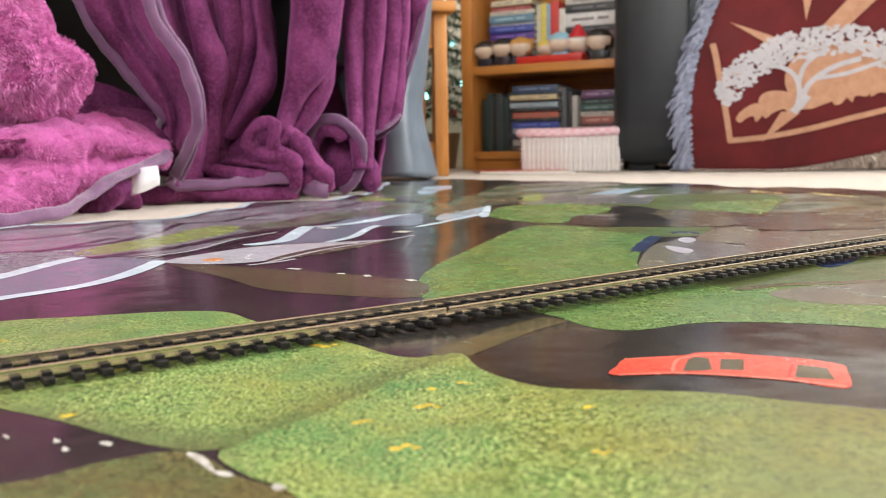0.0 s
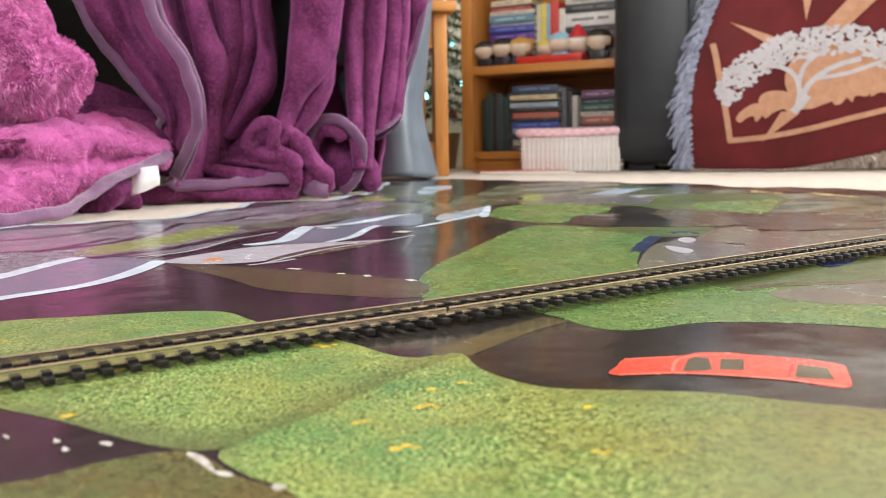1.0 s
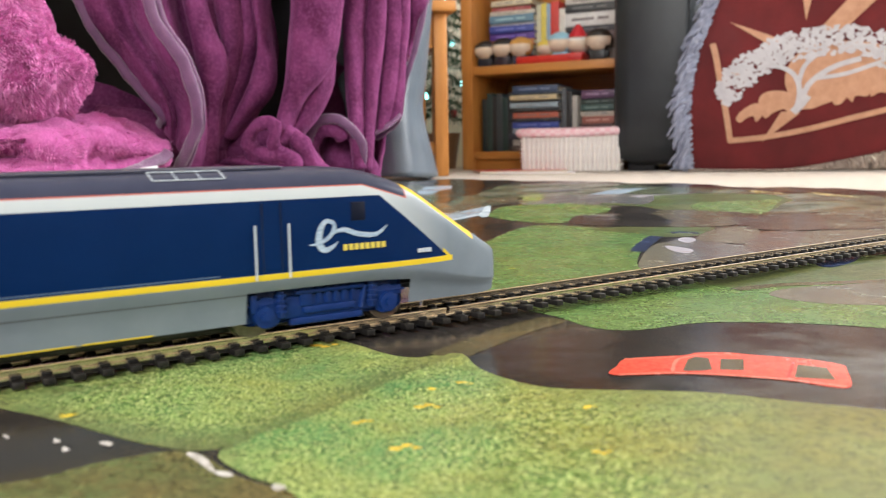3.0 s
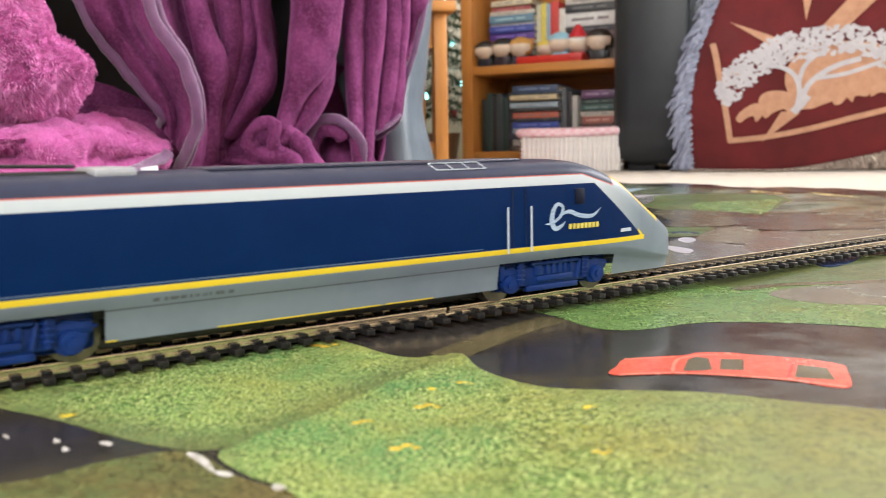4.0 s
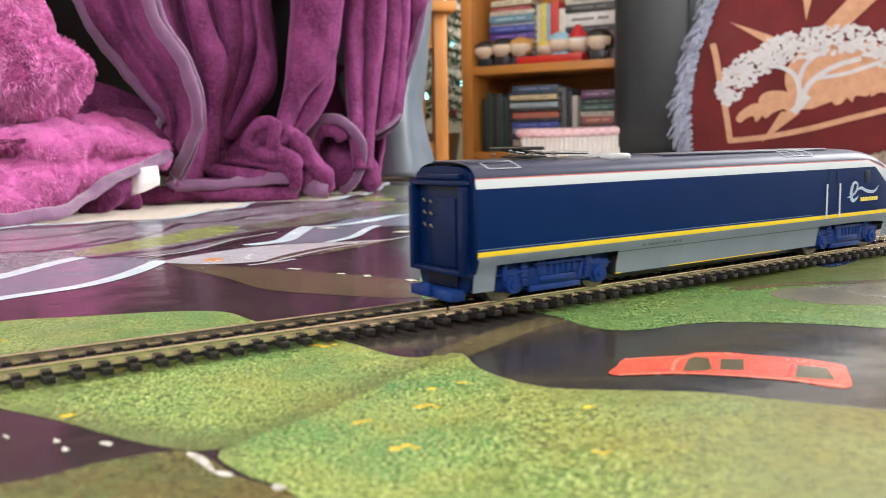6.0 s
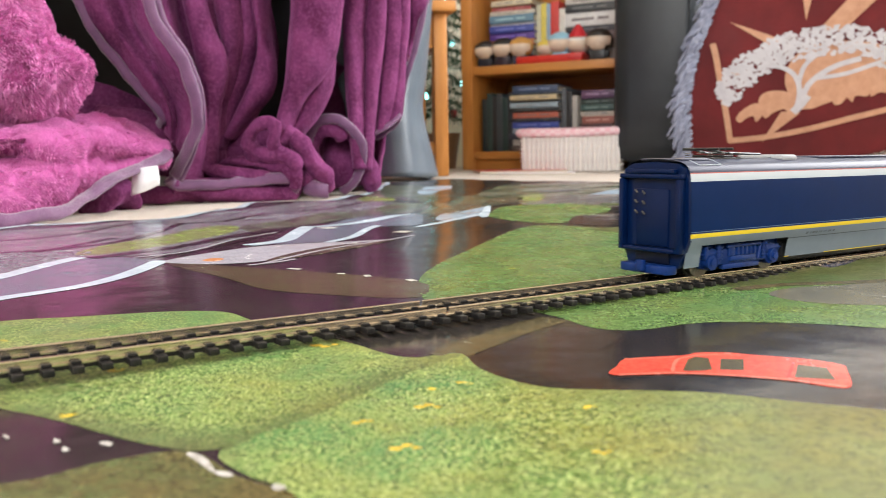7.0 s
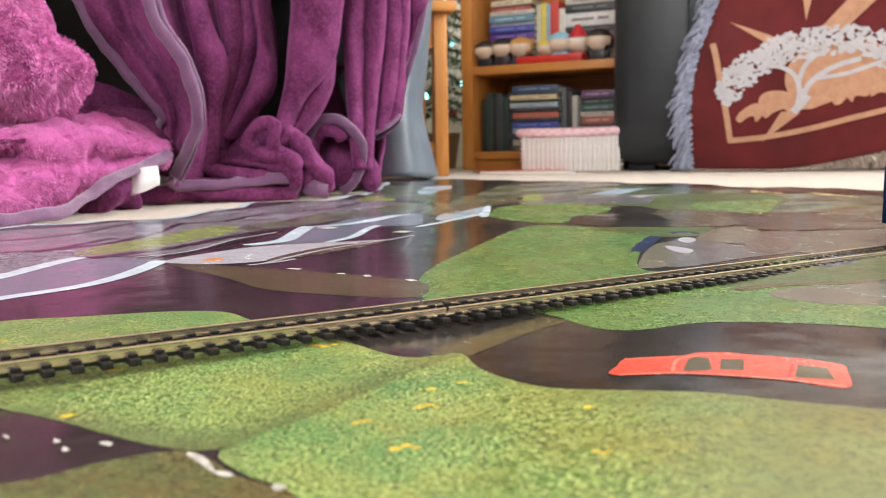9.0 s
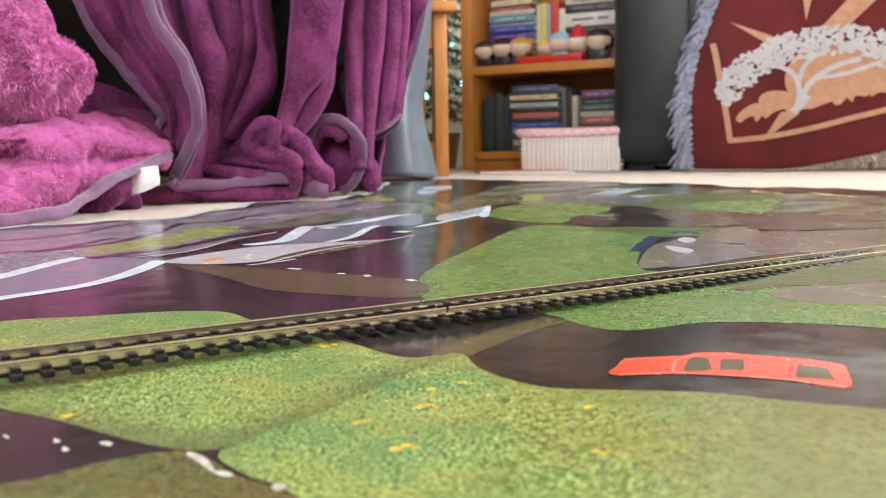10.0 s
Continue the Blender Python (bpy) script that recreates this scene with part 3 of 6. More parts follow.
printing("printed_field", [(-0.157, 0.684), (-0.127, 0.743), (-0.077, 0.826), (-0.025, 0.894), (-0.02, 0.827), (-0.069, 0.743), (-0.109, 0.689), (-0.137, 0.633)], M_FIELD, 3, "printed pale olive field")
printing("printed_grass", [(-0.099, 1.004), (-0.079, 1.032), (-0.052, 0.98), (-0.075, 0.945)], M_LIME, 3)
printing("printed_pavement", [(-0.15, 0.465), (-0.144, 0.497), (-0.12, 0.534), (-0.094, 0.549), (-0.067, 0.558), (-0.035, 0.567), (-0.05, 0.536), (-0.074, 0.506), (-0.089, 0.479), (-0.098, 0.463), (-0.12, 0.454)], M_PALE, 3, "printed pale lilac kerb")
printing("printed_pavement", [(-0.095, 0.465), (-0.086, 0.5), (-0.064, 0.538), (-0.031, 0.567), (-0.055, 0.512), (-0.071, 0.487)], M_BROWN, 4)
printing("printed_mark", [(-0.131, 0.47), (-0.129, 0.482), (-0.121, 0.478), (-0.123, 0.466)], M_ORANGE, 5, "orange printed mark")
printing("printed_pavement", [(-0.109, 0.552), (-0.105, 0.61), (-0.101, 0.668), (-0.081, 0.716), (-0.041, 0.761), (-0.02, 0.77), (-0.017, 0.666), (-0.04, 0.66), (-0.056, 0.645), (-0.063, 0.595), (-0.078, 0.56)], M_PAVE, 3, "printed grey pavement")
stripe("printed_line", [(-0.123, 0.547), (-0.106, 0.572), (-0.105, 0.627), (-0.104, 0.678)], 0.012, M_WHITE, 5, "printed pale blue kerb line")
stripe("printed_line", [(-0.098, 0.672), (-0.065, 0.702), (-0.04, 0.736), (-0.024, 0.771)], 0.011, M_WHITE, 5, "printed pale blue kerb line")
stripe("printed_line", [(-0.074, 0.556), (-0.061, 0.594), (-0.056, 0.64), (-0.05, 0.667)], 0.007, M_WHITE, 5, "printed pale blue kerb line")
stripe("printed_line", [(-0.094, 0.455), (-0.074, 0.503), (-0.048, 0.548), (-0.02, 0.587)], 0.0035, M_PALE, 5)
stripe("printed_line", [(-0.101, 0.447), (-0.088, 0.459), (-0.08, 0.47)], 0.004, M_PALE, 5)
stripe("printed_line", [(-0.02, 0.647), (0.003, 0.682), (0.03, 0.733)], 0.006, M_WHITE, 5, "printed pale blue kerb line")
printing("printed_pavement", [(-0.006, 0.706), (0.009, 0.777), (0.035, 0.813), (0.044, 0.826), (0.035, 0.732), (0.008, 0.686)], M_BLUE, 4, "printed pale blue pavement")
printing("printed_line", [(0.03, 0.721), (0.038, 0.805), (0.047, 0.841), (0.037, 0.708)], M_WHITE, 5, "printed white kerb end", 2)
printing("printed_pavement", [(-0.032, 1.133), (-0.022, 1.292), (0.015, 1.315), (0.006, 1.179), (-0.016, 1.1)], M_BLUE, 3)
printing("printed_earth", [(-0.011, 0.755), (0.01, 0.851), (0.037, 0.895), (0.025, 0.816), (0.001, 0.727)], M_BROWN, 2, "printed brown earth")
printing("printed_earth", [(0.047, 0.93), (0.08, 1.006), (0.092, 0.958), (0.068, 0.887)], M_BROWN, 3)
printing("printed_grass", [(0.038, 0.707), (0.049, 0.802), (0.08, 0.833), (0.118, 0.839), (0.147, 0.815), (0.149, 0.771), (0.113, 0.703), (0.096, 0.653), (0.067, 0.659)], M_GRASS_DEEP, 3, "printed grassy verge")
printing("printed_grass", [(0.078, 0.962), (0.096, 1.037), (0.12, 1.068), (0.112, 0.952), (0.092, 0.899)], M_LIME, 3, "printed lime green field")
printing("printed_grass", [(0.15, 0.831), (0.197, 0.927), (0.26, 0.961), (0.324, 0.964), (0.353, 0.881), (0.294, 0.763), (0.243, 0.721), (0.213, 0.748), (0.179, 0.792)], M_GRASS_DULL, 2, "printed grassy verge")
printing("printed_grass", [(0.226, 0.795), (0.284, 0.863), (0.343, 0.884), (0.277, 0.739), (0.238, 0.722)], M_GRASS_DEEP, 3, "printed grassy verge")
printing("printed_rock", [(0.083, 0.865), (0.124, 0.97), (0.18, 0.998), (0.229, 0.96), (0.194, 0.835), (0.145, 0.866)], M_SLATE, 3, "printed slate grey rock")
stripe("printed_line", [(0.176, 1.012), (0.228, 1.072), (0.293, 1.137)], 0.03, M_BLUE, 4)
stripe("printed_line", [(0.119, 1.095), (0.164, 1.108), (0.205, 1.138)], 0.025, M_PAVE, 4)
stripe("printed_line", [(0.224, 1.163), (0.279, 1.082), (0.325, 0.987)], 0.022, M_TEAL, 3)
stripe("printed_line", [(0.203, 0.925), (0.275, 0.968), (0.352, 0.99)], 0.014, M_PALE, 4)
stripe("printed_line", [(0.372, 1.049), (0.383, 1.005), (0.379, 0.946)], 0.012, M_OCHRE, 4)
stripe("printed_line", [(0.398, 0.963), (0.407, 0.926), (0.416, 0.881)], 0.012, M_OCHRE, 4)
printing("printed_hill", [(0.094, 0.648), (0.121, 0.725), (0.152, 0.763), (0.183, 0.748), (0.174, 0.667), (0.159, 0.616), (0.128, 0.622)], M_ROAD, 4, "printed dark hillside")
printing("printed_hill", [(0.181, 0.749), (0.209, 0.77), (0.233, 0.75), (0.228, 0.689), (0.212, 0.629), (0.182, 0.612), (0.16, 0.621), (0.174, 0.657)], M_BROWN, 5, "printed brown hillside")
printing("printed_hill", [(0.232, 0.743), (0.255, 0.731), (0.264, 0.716), (0.226, 0.636), (0.21, 0.611), (0.217, 0.648)], M_ROAD, 5, "printed dark hillside")
printing("printed_hill", [(0.212, 0.602), (0.257, 0.694), (0.29, 0.723), (0.298, 0.696), (0.28, 0.634), (0.259, 0.584), (0.232, 0.577)], M_UMBER, 6, "printed dark brown hillside")
printing("printed_hill", [(0.295, 0.691), (0.332, 0.713), (0.364, 0.693), (0.303, 0.576), (0.259, 0.584), (0.28, 0.634)], M_BROWN, 4, "printed brown hillside")
stripe("printed_line", [(0.292, 0.663), (0.298, 0.631), (0.333, 0.633)], 0.01, M_UMBER, 6)
stripe("printed_line", [(0.247, 0.586), (0.272, 0.582), (0.31, 0.583)], 0.01, M_UMBER, 6)
printing("printed_grass", [(0.101, 0.606), (0.127, 0.618), (0.162, 0.611), (0.19, 0.606), (0.164, 0.555), (0.139, 0.552), (0.126, 0.576)], M_GRASS_DULL, 3, "printed grassy verge")
printing("printed_hill", [(0.156, 0.535), (0.184, 0.59), (0.206, 0.612), (0.216, 0.601), (0.203, 0.555), (0.177, 0.505), (0.165, 0.514)], M_ROCK, 4, "printed pale tan hillside")
printing("printed_hill", [(0.176, 0.505), (0.203, 0.555), (0.233, 0.581), (0.227, 0.543), (0.193, 0.479), (0.169, 0.457)], M_MAUVE, 4, "printed pinkish hillside")
printing("printed_hill", [(0.19, 0.474), (0.236, 0.564), (0.268, 0.574), (0.302, 0.568), (0.262, 0.492), (0.2, 0.452)], M_ROCK, 3, "printed pale tan hillside")
stripe("mat_border", [(-0.486, 0.42), (-0.351, 0.695), (-0.331, 0.712), (-0.293, 0.72), (-0.256, 0.765), (-0.227, 0.811), (-0.216, 0.885), (-0.202, 0.983), (-0.14, 0.997), (-0.105, 1.068), (-0.094, 1.189), (-0.09, 1.454)], 0.009, M_WHITE, 6, "white unprinted edge")

car = printing("printed_car", [(0.043, 0.219), (0.046, 0.228), (0.051, 0.237), (0.067, 0.240), (0.072, 0.243), (0.081, 0.242), (0.086, 0.239), (0.098, 0.233), (0.105, 0.226), (0.104, 0.220), (0.098, 0.205), (0.093, 0.205), (0.086, 0.211), (0.075, 0.217), (0.060, 0.219)], M_RED, 3, "red toy car printed from above")
for q in ([(0.062, 0.222), (0.067, 0.235), (0.070, 0.238), (0.073, 0.236), (0.070, 0.223), (0.067, 0.222)], [(0.072, 0.223), (0.076, 0.235), (0.082, 0.234), (0.078, 0.222)], [(0.088, 0.214), (0.094, 0.227), (0.100, 0.223), (0.097, 0.211)]):
    printing("printed_car_window", q, M_OLIVE, 4, "dark printed window", 1)
stripe("printed_trim", [(0.0444, 0.2185), (0.0528, 0.2196), (0.0601, 0.2197), (0.0737, 0.2165), (0.086, 0.2114), (0.0966, 0.2045)], 0.0012, M_CORAL, 5, "pale red printed sill")
stripe("printed_trim", [(0.0592, 0.2215), (0.0621, 0.2303), (0.0655, 0.2365), (0.0736, 0.2399), (0.0826, 0.2386)], 0.001, M_CORAL, 5, "pale red printed roof edge")
stripe("printed_trim", [(0.0496, 0.2364), (0.057, 0.2371), (0.0643, 0.2379)], 0.001, M_CORAL, 5, "pale red printed wing edge")
stripe("printed_trim", [(0.0864, 0.214), (0.0904, 0.2223), (0.0938, 0.2293)], 0.0008, M_CRIMSON, 5, "dark red printed panel line")
stripe("printed_trim", [(0.0538, 0.2236), (0.0568, 0.224), (0.0593, 0.2233)], 0.0008, M_CRIMSON, 5, "dark red printed panel line")
for q, r in (([(-0.004, 0.194)], 0.0022), ([(-0.008, 0.167)], 0.0022), ([(-0.018, 0.184)], 0.0016), ([(-0.036, 0.257)], 0.003), ([(0.030, 0.161)], 0.0014), ([(0.005, 0.213)], 0.0016)):
    (cx, cy), = q
    for k in range(3):
        ox, oy, q2 = r * (k - 1) * 0.9, r * 0.5 * math.sin(k * 2.1 + cx * 90), r * (0.55 - 0.1 * k)
        printing("printed_flower", [(cx + ox + q2 * (1.2 + 0.5 * math.sin(3 * a + k)) * math.cos(a), cy + oy + q2 * math.sin(a)) for a in [j * 0.785 for j in range(8)]], M_YELLOW, 4, "yellow printed flower", 1)
for q in ([(-0.051, 0.165), (-0.050, 0.166), (-0.046, 0.162), (-0.043, 0.156), (-0.040, 0.155), (-0.039, 0.153), (-0.041, 0.153), (-0.044, 0.156), (-0.047, 0.160)], [(-0.031, 0.148), (-0.030, 0.149), (-0.028, 0.147), (-0.030, 0.146)], [(-0.071, 0.172), (-0.070, 0.173), (-0.068, 0.172), (-0.068, 0.170)], [(-0.093, 0.177), (-0.093, 0.178), (-0.091, 0.176), (-0.091, 0.175)], [(-0.081, 0.174), (-0.081, 0.175), (-0.079, 0.173), (-0.080, 0.172)], [(-0.077, 0.169), (-0.077, 0.170), (-0.075, 0.168), (-0.076, 0.167)]):
    printing("crease_mark", q, M_SCUFF, 4, "worn white crease mark", 2)
for q, w in (([(-0.075, 0.428), (-0.073, 0.431)], 0.008), ([(-0.049, 0.409), (-0.048, 0.412)], 0.004), ([(-0.037, 0.402), (-0.034, 0.403)], 0.006), ([(-0.016, 0.387), (-0.013, 0.389)], 0.006), ([(-0.031, 0.609), (-0.025, 0.617)], 0.012), ([(-0.091, 0.655), (-0.083, 0.663)], 0.012)):
    stripe("crease_mark", q, w, M_SCUFF, 4)

# ---- track ----
HEAD, JOINT, RAILTOP = radians(34.1), Vector((-0.0035, 0.2947, 0)), 0.0058


def track_section(x0, x1, label):
    """Two rails on a ladder of sleepers; x runs along the track from the joint, z = 0 at the rail tops."""
    t = thing("track_section", label, "model railway track", group="track sections")
    for y in (-0.00825, 0.00825):
        bm = bmesh.new()
        g = 0.0006
        box(bm, x0 + g, x1 - g, y - 0.00045, y + 0.00045, -0.0009, 0, 0.0002)
        box(bm, x0 + g, x1 - g, y - 0.00022, y + 0.00022, -0.0021, -0.0009)
        box(bm, x0 + g, x1 - g, y - 0.0011, y + 0.0011, -0.0027, -0.0021)
        part("rail", bm, M_RAIL, t, "tarnished nickel silver rail")
        part("rail_joiner", boxed(x1 - 0.006, x1 + 0.006, y - 0.0014, y + 0.0014, -0.0029, -0.0018, 0.0003), M_RAIL, t)
    sl = bmesh.new()
    box(sl, -0.0015, 0.0015, -0.0132, 0.0132, -0.0046, -0.0027, 0.0003)
    for y in (-0.00825, 0.00825):
        box(sl, -0.0013, 0.0013, y - 0.0021, y - 0.0007, -0.0027, -0.0017, 0.0002)
        box(sl, -0.0013, 0.0013, y + 0.0007, y + 0.0021, -0.0027, -0.0017, 0.0002)
    me = mesh_of(sl, M_SLEEPER, 0.6)
    n = round((x1 - x0) / 0.0071)
    for i in range(n):
        s = new("sleeper", me)
        s.parent = t
        s.location = (x0 + (i + 0.5) * (x1 - x0) / n, 0, 0)
    ties = bmesh.new()
    for y in (-0.00825, 0.00825):
        box(ties, x0 + 0.002, x1 - 0.002, y - 0.0008, y + 0.0008, -0.0040, -0.0028)
    part("tie_strip", ties, M_SLEEPER, t)
    return t


track_near = track_section(-0.62, 0.0, "straight model railway track on black plastic sleepers")
track_far = track_section(0.0, 0.70, "straight model railway track on black plastic sleepers")

# ---- train ----
WHEELS = []


def body_shell():
    half = [(0.0150, 0.0056), (0.0156, 0.0100), (0.0166, 0.0144), (0.0181, 0.0170), (0.0183, 0.0187), (0.0183, 0.0240), (0.0183, 0.0300), (0.0182, 0.0360), (0.0179, 0.0402), (0.0173, 0.0440), (0.0165, 0.0456), (0.0149, 0.0470), (0.0123, 0.0480), (0.0086, 0.0487), (0.0042, 0.0490), (0.0, 0.0491)]
    # along the car: x, half width, roof height, underside
    st = [(0.0, 0.0183, 0.0491, 0.0056), (0.009, 0.0183, 0.0491, 0.0056), (0.066, 0.0183, 0.0491, 0.0056), (0.1, 0.0183, 0.0491, 0.0056), (0.15, 0.0183, 0.0491, 0.0056), (0.193, 0.0183, 0.0491, 0.0056), (0.215, 0.0183, 0.0491, 0.0056), (0.228, 0.0183, 0.0487, 0.0056), (0.238, 0.01825, 0.0468, 0.0056), (0.249, 0.0177, 0.0426, 0.0056), (0.257, 0.0167, 0.0376, 0.0056), (0.2655, 0.0150, 0.0322, 0.0052), (0.2738, 0.0130, 0.0272, 0.0048), (0.281, 0.0106, 0.0231, 0.0046), (0.2858, 0.0080, 0.0204, 0.0050), (0.2880, 0.0052, 0.0180, 0.0062), (0.2893, 0.0024, 0.0156, 0.0086)]
    fine = spline([Vector((a, b, c)) for a, b, c, _ in st], 5)
    under = [v.x for v in spline([(d, 0, 0) for *_, d in st], 5)]
    bm = bmesh.new()
    rings = []
    for (x, w, top), lo in zip(fine, under):
        k = (top - lo) / (0.0491 - 0.0056)
        pts = [(y * w / 0.0183, lo + (z - 0.0056) * k) for y, z in half]
        ring = [(-y, z) for y, z in pts] + [(y, z) for y, z in pts[-2::-1]]
        rings.append([bm.verts.new((x, y, z)) for y, z in ring])
    m = len(rings[0])
    for a, b in zip(rings, rings[1:]):
        x = (a[0].co.x + b[0].co.x) / 2
        for i in range(m - 1):
            if (0.0095 < x < 0.0655 or 0.1935 < x < 0.2475) and (i < 2 or i > m - 4):
                continue
            bm.faces.new((a[i], b[i], b[i + 1], a[i + 1]))
    bm.faces.new(rings[-1])
    bmesh.ops.reverse_faces(bm, faces=bm.faces[:])
    bmesh.ops.recalc_face_normals(bm, faces=bm.faces[:])
    return bm


def bogie(train, x):
    """A blue side-framed bogie with two wheelsets, centred at x."""
    b = part("bogie", boxed(x - 0.027, x + 0.027, -0.006, 0.006, 0.0016, 0.0125, 0.001), M_BLACK, train)
    for s in (-1, 1):
        bm = bmesh.new()
        y = s * 0.0128
        box(bm, x - 0.0225, x + 0.0240, y - 0.0009, y + 0.0009, 0.0050, 0.0118, 0.0008)
        for k in (-0.0192, 0.0200):
            cyl(bm, (x + k, y - s * 0.0012, 0.0078), (x + k, y + s * 0.0012, 0.0078), 0.0046, 22)
            box(bm, x + k - 0.0048, x + k + 0.0060, y - 0.0013, y + 0.0013, 0.0084, 0.0118, 0.0006)
            box(bm, x + k - 0.0016, x + k + 0.0016, y - 0.0019, y + 0.0019, 0.0034, 0.0070, 0.0004)
            box(bm, x + k - 0.0052, x + k - 0.0030, y - 0.0021, y + 0.0021, 0.0080, 0.0136, 0.0005)
        box(bm, x - 0.008, x + 0.009, y - 0.0018, y + 0.0018, 0.0062, 0.0084, 0.0005)
        box(bm, x - 0.009, x - 0.005, y - 0.0018, y + 0.0018, 0.0084, 0.0140, 0.0005)
        for k in range(5):
            box(bm, x - 0.0035 + k * 0.0028, x - 0.0020 + k * 0.0028, y - 0.0017, y + 0.0017, 0.0086, 0.0138, 0.0003)
        box(bm, x - 0.012, x + 0.012, y - 0.0012, y + 0.0012, 0.0030, 0.0052, 0.0006)
        for k in (-0.0205, 0.0205):
            cyl(bm, (x + k, y, 0.0068), (x + k, y + s * 0.0026, 0.0068), 0.0030, 14)
            cyl(bm, (x + k, y, 0.0068), (x + k, y + s * 0.0034, 0.0068), 0.0014, 10)
            box(bm, x + k - 0.0065, x + k + 0.0065, y - 0.0014, y + 0.0020, 0.0098, 0.0106, 0.0003)
        box(bm, x - 0.0262, x + 0.0262, y - s * 0.0012 - 0.0008, y - s * 0.0012 + 0.0008, 0.0042, 0.0150, 0.0018)
        for k in (-0.0150, 0.0150):
            cyl(bm, (x + k, y + s * 0.0012, 0.0060), (x + k, y + s * 0.0012, 0.0138), 0.0011, 10)
            for q in range(4):
                cyl(bm, (x + k, y + s * 0.0012, 0.0074 + q * 0.0016), (x + k, y + s * 0.0012, 0.0080 + q * 0.0016), 0.0017, 10)
        cyl(bm, (x - 0.0105, y + s * 0.0016, 0.0128), (x + 0.0118, y + s * 0.0016, 0.0128), 0.0007, 8)
        cyl(bm, (x + 0.0112, y + s * 0.0012, 0.0060), (x + 0.0128, y + s * 0.0012, 0.0128), 0.0007, 8)
        part("side_frame", bm, M_BOGIE, b, "dark blue moulded bogie side frame")
    for k in (-0.0224, 0.0218):
        bm = bmesh.new()
        cyl(bm, (0, -0.012, 0), (0, 0.012, 0), 0.0012, 10)
        for s in (-1, 1):
            cyl(bm, (0, s * 0.0072, 0), (0, s * 0.0100, 0), 0.0066, 28)
            cyl(bm, (0, s * 0.0066, 0), (0, s * 0.0073, 0), 0.0072, 28)
            for j in range(6):
                a = j * math.pi / 3
                box(bm, math.cos(a) * 0.0035 - 0.0007, math.cos(a) * 0.0035 + 0.0007, s * 0.0098 - 0.0003, s * 0.0098 + 0.0003, math.sin(a) * 0.0035 - 0.0007, math.sin(a) * 0.0035 + 0.0007)
        w = part("wheelset", bm, M_WHEEL, b, "worn metal wheels on one axle")
        w.location = (x + k, 0, 0.0071)
        WHEELS.append(w)
    return b


def ribbon(bm, pts, width, y, s=-1):
    """A flat brush stroke on the car's side: points are (x, z), width per point."""
    line = spline([(a, 0, b) for a, b in pts], 6)
    ws = [v.x for v in spline([(a, 0, 0) for a in width], 6)]
    l, r = [], []
    for i, p in enumerate(line):
        d = (line[min(i + 1, len(line) - 1)] - line[max(i - 1, 0)]).normalized()
        q = Vector((-d.z, 0, d.x)) * ws[i] / 2
        l.append(bm.verts.new((p.x + q.x, y, p.z + q.z)))
        r.append(bm.verts.new((p.x - q.x, y, p.z - q.z)))
    for i in range(len(l) - 1):
        f = bm.faces.new((l[i], r[i], r[i + 1], l[i + 1]))
    return bm


